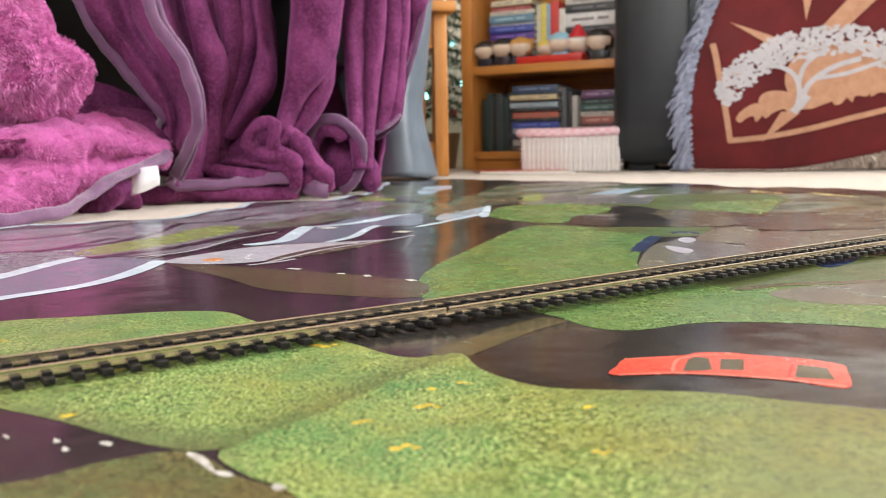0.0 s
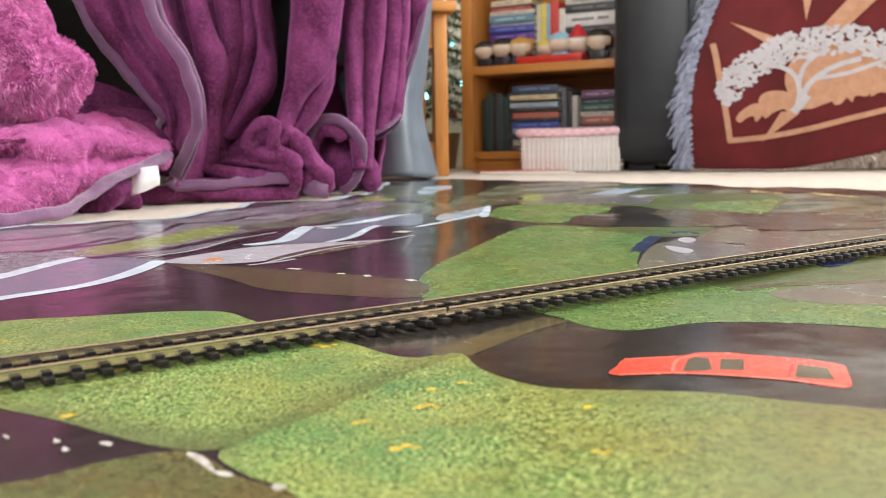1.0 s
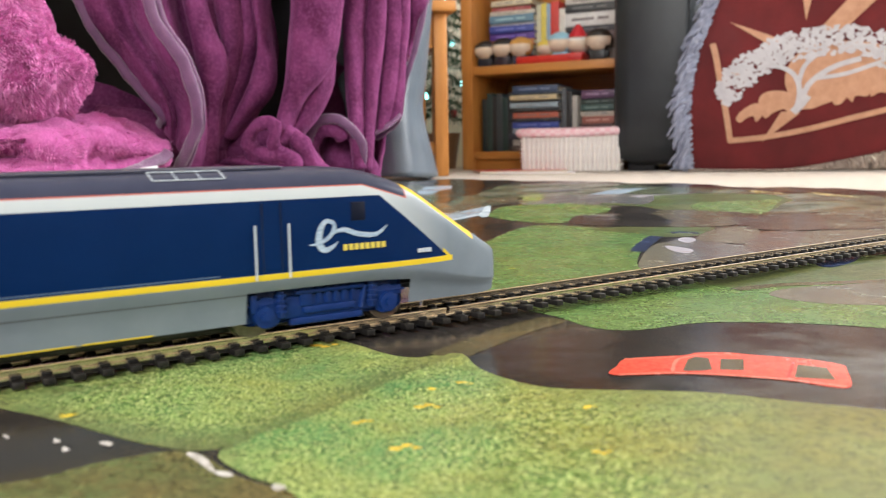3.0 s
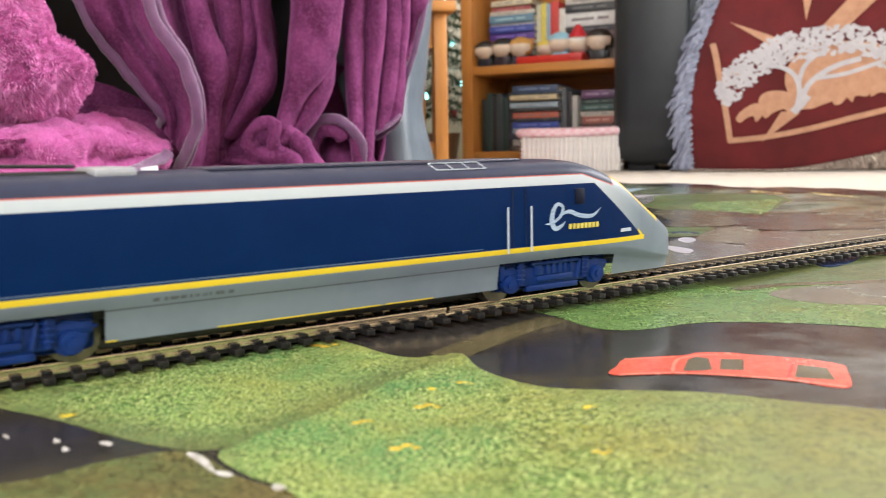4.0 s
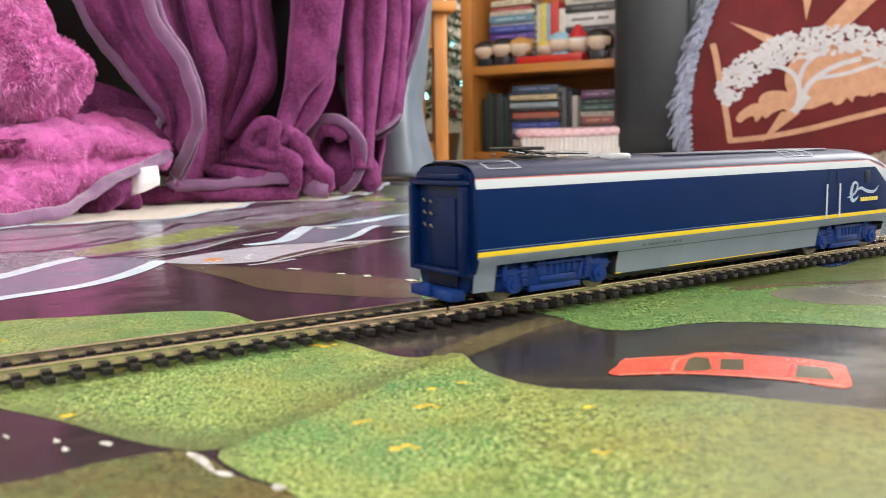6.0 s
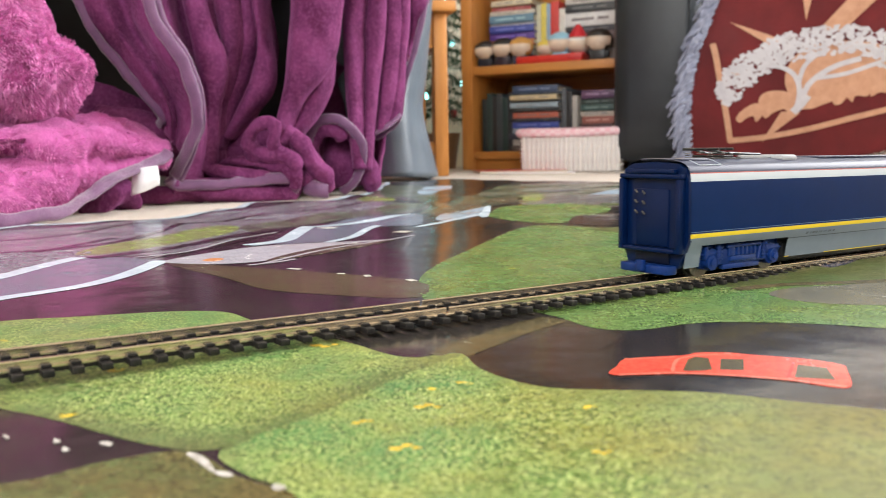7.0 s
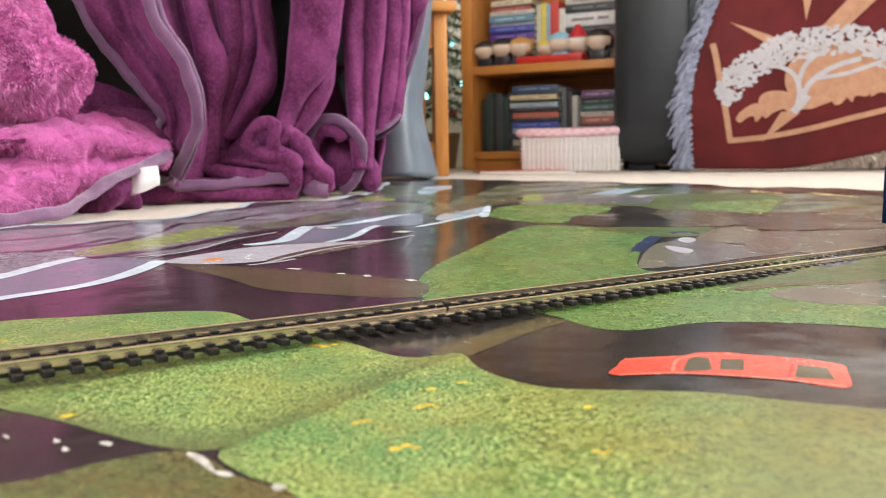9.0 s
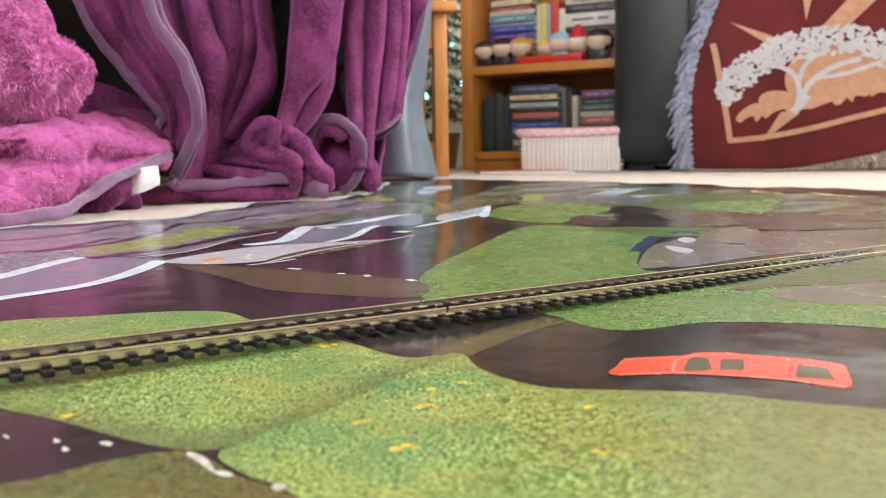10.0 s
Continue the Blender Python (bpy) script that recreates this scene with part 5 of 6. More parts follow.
cloth("flap", [
    [(-0.338, 1.000, 0.284), (-0.316, 0.990, 0.208), (-0.286, 0.985, 0.155), (-0.273, 0.985, 0.102), (-0.300, 1.000, 0.026)],
    [(-0.323, 1.020, 0.288), (-0.305, 1.010, 0.211), (-0.282, 1.010, 0.160), (-0.270, 1.010, 0.103), (-0.288, 1.020, 0.022)],
    [(-0.316, 1.060, 0.296), (-0.303, 1.060, 0.218), (-0.288, 1.060, 0.165), (-0.274, 1.050, 0.105), (-0.283, 1.050, 0.017)],
    [(-0.287, 1.040, 0.292), (-0.274, 1.040, 0.215), (-0.265, 1.040, 0.163), (-0.269, 1.050, 0.104), (-0.277, 1.060, 0.013)],
    [(-0.274, 1.080, 0.300), (-0.268, 1.080, 0.221), (-0.266, 1.080, 0.167), (-0.264, 1.080, 0.106), (-0.267, 1.080, 0.009)],
], M_FLEECE, seed=6)


def hem(pts, r=0.006, label="mauve satin binding"):
    bm = tube(bmesh.new(), pts, r, 10, 12, 0.5)
    for v in bm.verts:
        v.co += noise.noise_vector(v.co * 40) * 0.0022 + noise.noise_vector(v.co * 150) * 0.0006
    part("binding", bm, M_HEM, blanket, label, 4)


hem([(-0.412, 0.985, 0.282), (-0.391, 0.985, 0.209), (-0.353, 0.985, 0.153), (-0.321, 0.995, 0.111), (-0.316, 1.000, 0.096), (-0.333, 1.020, 0.085)], 0.0055)
hem([(-0.324, 0.958, 0.274), (-0.303, 0.948, 0.202), (-0.272, 0.943, 0.151), (-0.262, 0.948, 0.100), (-0.275, 0.960, 0.066), (-0.302, 0.985, 0.032)], 0.0068)
hem([(-0.319, 0.968, 0.276), (-0.298, 0.958, 0.203), (-0.268, 0.953, 0.152), (-0.260, 0.958, 0.101), (-0.274, 0.970, 0.063), (-0.297, 0.985, 0.028)], 0.0050)
hem([(-0.005, 1.200, 0.322), (-0.027, 1.185, 0.210), (-0.048, 1.185, 0.143), (-0.057, 1.195, 0.099), (-0.077, 1.195, 0.082), (-0.090, 1.200, 0.073)], 0.0042)
hem([(-0.09, 1.145, 0.077), (-0.07, 1.148, 0.087), (-0.052, 1.158, 0.102)], 0.0032)
# two heaps of long pile, a paler pink than the hanging folds
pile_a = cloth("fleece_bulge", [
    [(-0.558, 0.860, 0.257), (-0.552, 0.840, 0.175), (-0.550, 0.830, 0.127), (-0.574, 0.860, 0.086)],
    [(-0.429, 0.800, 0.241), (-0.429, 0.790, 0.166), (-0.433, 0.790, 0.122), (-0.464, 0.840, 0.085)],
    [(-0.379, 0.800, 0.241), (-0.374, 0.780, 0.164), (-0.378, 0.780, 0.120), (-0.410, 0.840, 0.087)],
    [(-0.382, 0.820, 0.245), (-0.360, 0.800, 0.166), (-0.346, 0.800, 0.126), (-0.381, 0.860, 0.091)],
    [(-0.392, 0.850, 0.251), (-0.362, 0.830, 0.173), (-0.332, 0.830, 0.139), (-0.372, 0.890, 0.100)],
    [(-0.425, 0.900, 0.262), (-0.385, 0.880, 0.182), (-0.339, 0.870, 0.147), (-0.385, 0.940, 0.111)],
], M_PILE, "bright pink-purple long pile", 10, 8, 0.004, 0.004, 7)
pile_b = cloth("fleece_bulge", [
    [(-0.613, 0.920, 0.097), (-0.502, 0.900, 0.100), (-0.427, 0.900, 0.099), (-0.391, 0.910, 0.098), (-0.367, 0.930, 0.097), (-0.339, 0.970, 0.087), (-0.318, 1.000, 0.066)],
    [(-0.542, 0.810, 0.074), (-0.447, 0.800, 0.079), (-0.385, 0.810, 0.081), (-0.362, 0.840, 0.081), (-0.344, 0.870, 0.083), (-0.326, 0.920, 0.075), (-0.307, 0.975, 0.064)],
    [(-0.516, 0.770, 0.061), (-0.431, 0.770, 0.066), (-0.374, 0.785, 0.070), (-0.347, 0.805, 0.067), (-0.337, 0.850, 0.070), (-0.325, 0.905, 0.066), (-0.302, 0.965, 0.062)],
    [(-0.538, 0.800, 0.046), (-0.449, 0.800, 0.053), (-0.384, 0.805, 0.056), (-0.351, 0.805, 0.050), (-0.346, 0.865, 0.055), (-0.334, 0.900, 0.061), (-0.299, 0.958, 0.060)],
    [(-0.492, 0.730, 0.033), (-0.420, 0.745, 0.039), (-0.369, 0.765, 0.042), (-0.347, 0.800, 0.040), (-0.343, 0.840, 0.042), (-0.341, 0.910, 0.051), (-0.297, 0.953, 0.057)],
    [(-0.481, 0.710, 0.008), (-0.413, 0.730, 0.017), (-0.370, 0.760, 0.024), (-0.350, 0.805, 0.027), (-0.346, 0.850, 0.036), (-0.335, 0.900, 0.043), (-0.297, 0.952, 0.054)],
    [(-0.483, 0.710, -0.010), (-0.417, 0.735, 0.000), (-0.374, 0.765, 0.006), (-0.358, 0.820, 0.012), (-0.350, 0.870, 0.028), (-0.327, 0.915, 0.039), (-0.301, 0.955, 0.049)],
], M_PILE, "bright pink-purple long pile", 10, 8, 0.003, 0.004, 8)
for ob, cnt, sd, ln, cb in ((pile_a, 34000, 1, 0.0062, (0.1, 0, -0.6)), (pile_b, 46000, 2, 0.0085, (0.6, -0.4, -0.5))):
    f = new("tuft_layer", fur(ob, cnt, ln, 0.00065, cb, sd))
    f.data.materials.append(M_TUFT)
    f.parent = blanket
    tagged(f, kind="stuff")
hem([(-0.411, 0.7, 0.001), (-0.367, 0.722, 0.004), (-0.35, 0.745, 0.006), (-0.336, 0.775, 0.009), (-0.331, 0.815, 0.019), (-0.321, 0.855, 0.035), (-0.312, 0.9, 0.043), (-0.299, 0.935, 0.052), (-0.293, 0.945, 0.059)], 0.0066)
# rolls of cloth gathered at the foot
def roll(pts, r):
    bm = tube(bmesh.new(), pts, r, 10, 18)
    for v in bm.verts:
        v.co += noise.noise_vector(v.co * 26) * 0.0055 + noise.noise_vector(v.co * 75) * 0.0022
    part("roll", bm, M_FLEECE, blanket, "", 4)


roll([(-0.361, 1.13, 0.059), (-0.321, 1.13, 0.059), (-0.277, 1.13, 0.059), (-0.227, 1.13, 0.053), (-0.178, 1.14, 0.034)], [0.030, 0.034, 0.034, 0.032, 0.026])
roll([(-0.396, 1.02, 0.096), (-0.354, 1.02, 0.089), (-0.318, 1.03, 0.078)], [0.018, 0.020, 0.016])
roll([(-0.370, 0.900, 0.001), (-0.348, 0.900, 0.012), (-0.338, 0.920, 0.018), (-0.338, 0.940, 0.006), (-0.356, 0.950, -0.003)], [0.010, 0.014, 0.014, 0.011, 0.007])
roll([(-0.358, 1.000, 0.007), (-0.332, 1.000, 0.011), (-0.305, 1.020, 0.012), (-0.285, 1.040, 0.008)], [0.008, 0.012, 0.013, 0.010])
roll([(-0.312, 1.000, 0.023), (-0.292, 1.020, 0.019), (-0.244, 1.040, 0.010), (-0.194, 1.060, 0.006), (-0.180, 1.070, 0.013), (-0.193, 1.080, 0.027), (-0.245, 1.080, 0.029), (-0.285, 1.070, 0.025)], [0.010, 0.014, 0.014, 0.013, 0.010, 0.012, 0.014, 0.014])
roll([(-0.281, 1.050, 0.050), (-0.275, 1.045, 0.039), (-0.256, 1.040, 0.033), (-0.230, 1.040, 0.030), (-0.204, 1.045, 0.028)], [0.007, 0.009, 0.009, 0.009, 0.007])
roll([(-0.267, 1.070, 0.042), (-0.240, 1.060, 0.046), (-0.205, 1.055, 0.042), (-0.185, 1.050, 0.037), (-0.177, 1.050, 0.028), (-0.176, 1.055, 0.015)], [0.006, 0.009, 0.010, 0.009, 0.009, 0.008])
roll([(-0.226, 1.050, 0.062), (-0.209, 1.045, 0.054), (-0.188, 1.045, 0.051), (-0.176, 1.045, 0.044), (-0.180, 1.050, 0.036), (-0.198, 1.055, 0.039)], [0.008, 0.009, 0.009, 0.009, 0.008, 0.006])
roll([(-0.217, 1.070, 0.036), (-0.228, 1.055, 0.056), (-0.228, 1.045, 0.077), (-0.217, 1.040, 0.089), (-0.202, 1.040, 0.090), (-0.195, 1.040, 0.079), (-0.199, 1.045, 0.062), (-0.205, 1.050, 0.055)], [0.010, 0.011, 0.009, 0.008, 0.008, 0.008, 0.009, 0.008])
roll([(-0.201, 1.070, 0.086), (-0.186, 1.065, 0.079), (-0.191, 1.060, 0.067), (-0.199, 1.060, 0.062)], [0.010, 0.010, 0.009, 0.007])
roll([(-0.257, 1.100, 0.036), (-0.228, 1.100, 0.035), (-0.186, 1.100, 0.030)], [0.014, 0.018, 0.014])
roll([(-0.194, 1.080, 0.089), (-0.173, 1.065, 0.068), (-0.158, 1.065, 0.045), (-0.146, 1.075, 0.026), (-0.143, 1.085, 0.011)], [0.009, 0.012, 0.014, 0.013, 0.011])
roll([(-0.182, 1.080, 0.035), (-0.165, 1.080, 0.024), (-0.157, 1.090, 0.010)], [0.014, 0.016, 0.013])
roll([(-0.164, 1.150, 0.018), (-0.165, 1.140, 0.055), (-0.159, 1.130, 0.077), (-0.145, 1.125, 0.085), (-0.132, 1.125, 0.084), (-0.126, 1.130, 0.073)], [0.010, 0.010, 0.0095, 0.0095, 0.010, 0.008])
roll([(-0.184, 1.150, 0.033), (-0.180, 1.150, 0.061), (-0.169, 1.150, 0.086), (-0.143, 1.145, 0.094), (-0.121, 1.140, 0.088), (-0.103, 1.140, 0.060), (-0.096, 1.150, 0.032), (-0.095, 1.170, 0.010)], [0.008, 0.008, 0.008, 0.008, 0.009, 0.012, 0.014, 0.012])
hem([(-0.166, 1.070, 0.014), (-0.153, 1.065, 0.010), (-0.140, 1.070, 0.009)], 0.010)
roll([(-0.138, 1.190, 0.077), (-0.134, 1.180, 0.039), (-0.130, 1.180, 0.009)], [0.022, 0.028, 0.022])
roll([(-0.114, 1.170, 0.051), (-0.100, 1.170, 0.024), (-0.088, 1.190, 0.011)], [0.012, 0.014, 0.008])
hem([(-0.172, 1.130, 0.061), (-0.161, 1.120, 0.090), (-0.139, 1.115, 0.098), (-0.118, 1.110, 0.090), (-0.102, 1.115, 0.067), (-0.101, 1.120, 0.044), (-0.112, 1.130, 0.020), (-0.130, 1.140, 0.003)], 0.0062)
hem([(-0.308, 0.985, 0.028), (-0.299, 1.000, 0.021), (-0.252, 1.020, 0.021), (-0.210, 1.040, 0.025), (-0.183, 1.050, 0.024), (-0.175, 1.055, 0.017), (-0.184, 1.060, 0.006)], 0.0062)
bm = loft(bmesh.new(), [[(-0.316, 0.900, 0.042), (-0.318, 0.898, 0.029), (-0.320, 0.900, 0.015)], [(-0.302, 0.895, 0.044), (-0.303, 0.890, 0.031), (-0.305, 0.892, 0.019)], [(-0.292, 0.900, 0.045), (-0.289, 0.895, 0.035), (-0.291, 0.900, 0.026)]], 5, 5)
tag = part("care_label", bm, M_TAG, blanket, "blank white satin care label", 4)
tag.modifiers.new("thickness", "SOLIDIFY").thickness = 0.0008

# ---- grey leather chair under the blanket ----
chair = thing("armchair", "grey leather armchair mostly hidden under a purple blanket", "armchair")
bm = loft(bmesh.new(), [
    [(-0.178, 1.620, 0.417), (-0.182, 1.600, 0.205), (-0.162, 1.580, 0.123), (-0.145, 1.580, 0.010)],
    [(-0.095, 1.600, 0.411), (-0.089, 1.580, 0.202), (-0.090, 1.560, 0.121), (-0.082, 1.550, 0.008)],
    [(-0.047, 1.620, 0.414), (-0.062, 1.600, 0.203), (-0.069, 1.580, 0.122), (-0.055, 1.570, 0.005)],
    [(-0.024, 1.680, 0.427), (-0.045, 1.660, 0.208), (-0.054, 1.640, 0.124), (-0.026, 1.630, 0.001)],
    [(-0.026, 1.800, 0.453), (-0.046, 1.800, 0.221), (-0.055, 1.780, 0.129), (-0.030, 1.780, 0.001)],
], 8, 8)
ob = part("side_panel", bm, M_GREYL, chair, "smooth grey leather side", 4)
ob.modifiers.new("thickness", "SOLIDIFY").thickness = 0.02
part("piping", tube(bmesh.new(), [(-0.034, 1.660, 0.423), (-0.048, 1.650, 0.207), (-0.052, 1.635, 0.126), (-0.037, 1.630, 0.059), (-0.023, 1.622, 0.001)], 0.004, 6, 8), M_BLUEP, chair, "blue-grey piped edge", 4)
part("seat_body", boxed(-1.15, -0.25, 1.78, 2.20, 0.06, 0.49, 0.04), M_LEATHER, chair)
part("back", boxed(-1.15, -0.26, 2.205, 2.45, 0.40, 0.95, 0.06), M_LEATHER, chair)
for x, y in ((-1.08, 1.84), (-0.34, 1.84), (-1.08, 2.14), (-0.32, 2.14)):
    part("foot", boxed(x - 0.03, x + 0.03, y - 0.03, y + 0.03, FLOOR, 0.065, 0.005), M_BLACK, chair)

# ---- pine table beside the chair ----
pt = thing("side_table", "orange pine side table with square legs and rails", "side table", m=pose(-0.012, 1.83, FLOOR, 0, 0, 12))
LEG = boxed(0, 0.029, 0, 0.029, 0, 0.335, 0.003)
me = mesh_of(LEG, M_PINE)
for x in (0.0, -0.12):
    for y in (0.0, 0.30):
        o = new("leg", me)
        o.parent, o.location = pt, (x, y, 0)
part("apron", boxed(-0.0905, -0.0002, 0.004, 0.022, 0.265, 0.333, 0.002), M_PINE_H, pt)
part("apron", boxed(0.004, 0.022, 0.030, 0.299, 0.265, 0.333, 0.002), M_PINE, pt)
part("stretcher", boxed(-0.0905, -0.0002, 0.006, 0.022, 0.045, 0.072, 0.002), M_PINE_H, pt)
part("stretcher", boxed(0.006, 0.022, 0.030, 0.299, 0.045, 0.072, 0.002), M_PINE, pt)
part("back_slat", boxed(-0.046, -0.014, 0.024, 0.040, 0.072, 0.265, 0.002), M_PINE, pt)
part("tabletop", boxed(-0.15, 0.045, -0.02, 0.35, 0.3352, 0.358, 0.004), M_PINE_H, pt)

# ---- bookcase and what stands in it ----
BC = pose(0.055, 2.30, FLOOR, 0, 0, -28)
case = thing("bookcase", "open orange pine bookcase with books, figures and toys", "bookcase", m=BC)
W_, D_, H_ = 0.44, 0.24, 1.55
for x in (0.0, W_ - 0.03):
    part("side_panel", boxed(x, x + 0.032, 0, D_, 0, H_, 0.003), M_PINE, case)
part("back_panel", boxed(0.032, W_ - 0.031, D_ - 0.012, D_ - 0.002, 0.045, H_ - 0.02, 0.001), M_PINE_H, case)
S0, S1 = 0.047, 0.265
for z, th in ((S0 - 0.019, 0.019), (S1 - 0.022, 0.022), (0.55, 0.022), (0.85, 0.022), (1.15, 0.022), (H_ - 0.022, 0.022)):
    part("shelf", boxed(0.0325, W_ - 0.0305, 0.004, D_ - 0.013, z, z + th, 0.002), M_PINE_H, case)
part("plinth", boxed(0.0325, W_ - 0.0305, 0.018, 0.034, 0.0, S0 - 0.0195, 0.001), M_PINE_H, case)
M_PAGE = flat("page_edges", (0.70, 0.64, 0.52), 0.9)
BOOKM = {}


def book_material(c):
    if c not in BOOKM:
        BOOKM[c] = flat("book_cover_%d" % len(BOOKM), c, 0.45)
    return BOOKM[c]


def book(m, l, d, t, c, bars=True, label="", band=None):
    """A book lying flat: spine towards -y; l along x, d deep, t thick."""
    b = thing("book", label or "closed book on a pine shelf", "book", group="books in the bookcase", m=m)
    cv = bmesh.new()
    box(cv, 0, l, 0, d, 0, 0.0022, 0.0006)
    box(cv, 0, l, 0, d, t - 0.0022, t, 0.0006)
    box(cv, 0, l, -0.0005, 0.0025, 0.001, t - 0.001, 0.0008)
    part("cover", cv, book_material(c), b)
    part("page_block", boxed(0.003, l - 0.003, 0.003, d - 0.004, 0.0023, t - 0.0023), M_PAGE, b)
    if bars:
        bm = bmesh.new()
        box(bm, l * 0.14, l * 0.55, -0.0011, -0.0006, t * 0.40, t * 0.60)
        box(bm, l * 0.62, l * 0.82, -0.0011, -0.0006, t * 0.40, t * 0.60)
        part("spine_title", bm, book_material(band or (0.62, 0.58, 0.45)), b, "plain bars for a title")
    return b


def stack(x, z, l, rows, y=0.03, d=0.12):
    h = z
    for i, (t, c, dx, ll) in enumerate(rows):
        book(BC @ pose(x + dx, y + 0.006 * math.sin(i * 2.3), h, 0, 0, 1.5 * math.sin(i * 1.7)), ll or l, d, t, c, label="closed paperback lying flat in a pile", band=tuple(min(0.6, v * 1.8 + 0.1) for v in c) if sum(c) < 0.8 else (0.25, 0.22, 0.22))
        h += t + 0.0004


def upright(x, z, h, t, c, y=0.03, d=0.13, lean=0.0):
    """A book standing with its spine to the front."""
    book(BC @ pose(x + t, y, z + 0.0003, 0, lean, 0) @ pose(0, 0, 0, 0, -90, 0), h, d, t, c, False, label="closed book standing upright on a shelf")


DK = [(0.02, 0.03, 0.03), (0.03, 0.055, 0.05), (0.025, 0.02, 0.02), (0.05, 0.06, 0.065), (0.02, 0.045, 0.04), (0.03, 0.03, 0.035)]
x = 0.045
for i, (h, t) in enumerate([(0.135, 0.013), (0.15, 0.015), (0.142, 0.011), (0.148, 0.016), (0.138, 0.014), (0.15, 0.012)]):
    upright(x, S0, h, t, DK[i])
    x += t + 0.0008
stack(0.122, S0, 0.138, [(0.015, (0.10, 0.08, 0.07), 0, 0), (0.015, (0.50, 0.47, 0.42), 0.003, 0), (0.014, (0.05, 0.05, 0.07), 0, 0), (0.013, (0.30, 0.33, 0.38), 0.002, 0), (0.016, (0.06, 0.09, 0.36), 0.004, 0.13), (0.009, (0.03, 0.03, 0.035), 0.0, 0), (0.015, (0.60, 0.16, 0.10), 0.001, 0.132), (0.010, (0.03, 0.03, 0.03), 0.0, 0), (0.012, (0.34, 0.44, 0.50), 0.003, 0.13), (0.006, (0.05, 0.05, 0.05), 0, 0), (0.012, (0.60, 0.50, 0.30), 0.004, 0.128), (0.006, (0.04, 0.05, 0.06), 0.006, 0), (0.018, (0.06, 0.09, 0.16), 0.008, 0.122)])
x = 0.264
for i, (h, t) in enumerate([(0.155, 0.012), (0.145, 0.014), (0.135, 0.013)]):
    upright(x, S0, h, t, [(0.10, 0.11, 0.12), (0.03, 0.03, 0.03), (0.42, 0.40, 0.36)][i])
    x += t + 0.001
stack(0.313, S0, 0.085, [(0.022, (0.05, 0.05, 0.06), 0, 0), (0.02, (0.30, 0.26, 0.2), 0, 0), (0.022, (0.10, 0.05, 0.05), 0, 0), (0.018, (0.34, 0.13, 0.10), 0.003, 0), (0.012, (0.55, 0.5, 0.42), 0, 0), (0.016, (0.05, 0.09, 0.08), 0.002, 0), (0.014, (0.05, 0.07, 0.06), 0, 0), (0.020, (0.13, 0.07, 0.13), 0.003, 0)])
# upper shelf, back row
stack(0.045, S1, 0.125, [(0.029, (0.10, 0.07, 0.07), 0, 0), (0.014, (0.3, 0.3, 0.3), 0, 0), (0.012, (0.08, 0.08, 0.12), 0, 0), (0.014, (0.50, 0.20, 0.08), 0.004, 0), (0.017, (0.10, 0.05, 0.28), 0.006, 0), (0.018, (0.05, 0.07, 0.30), 0.007, 0), (0.006, (0.6, 0.6, 0.62), 0.006, 0), (0.020, (0.13, 0.24, 0.32), 0.006, 0), (0.010, (0.60, 0.55, 0.46), 0.008, 0), (0.012, (0.42, 0.10, 0.10), 0.010, 0.11), (0.014, (0.62, 0.55, 0.4), 0.012, 0.115)], 0.07)
x = 0.174
for i, (h, t, c) in enumerate([(0.155, 0.012, (0.62, 0.60, 0.45)), (0.157, 0.014, (0.72, 0.60, 0.12)), (0.155, 0.010, (0.3, 0.42, 0.55)), (0.160, 0.022, (0.60, 0.06, 0.05)), (0.14, 0.016, (0.70, 0.66, 0.60))]):
    upright(x, S1, h, t, c, 0.09)
    x += t + 0.001
stack(0.250, S1, 0.140, [(0.033, (0.3, 0.32, 0.34), 0, 0), (0.02, (0.10, 0.10, 0.10), 0, 0), (0.022, (0.15, 0.1, 0.1), 0, 0), (0.016, (0.05, 0.05, 0.06), 0, 0), (0.034, (0.74, 0.73, 0.71), 0, 0), (0.020, (0.05, 0.055, 0.06), 0.004, 0.132), (0.018, (0.66, 0.62, 0.58), 0, 0.136), (0.012, (0.55, 0.18, 0.2), 0.006, 0.125)], 0.09)
for k in range(8):
    upright(0.06 + k * 0.026, 0.5725, 0.17, 0.022, DK[k % 6], 0.04)

M_SKIN = flat("pale_vinyl", (0.66, 0.52, 0.40), 0.45)
TOY = {}


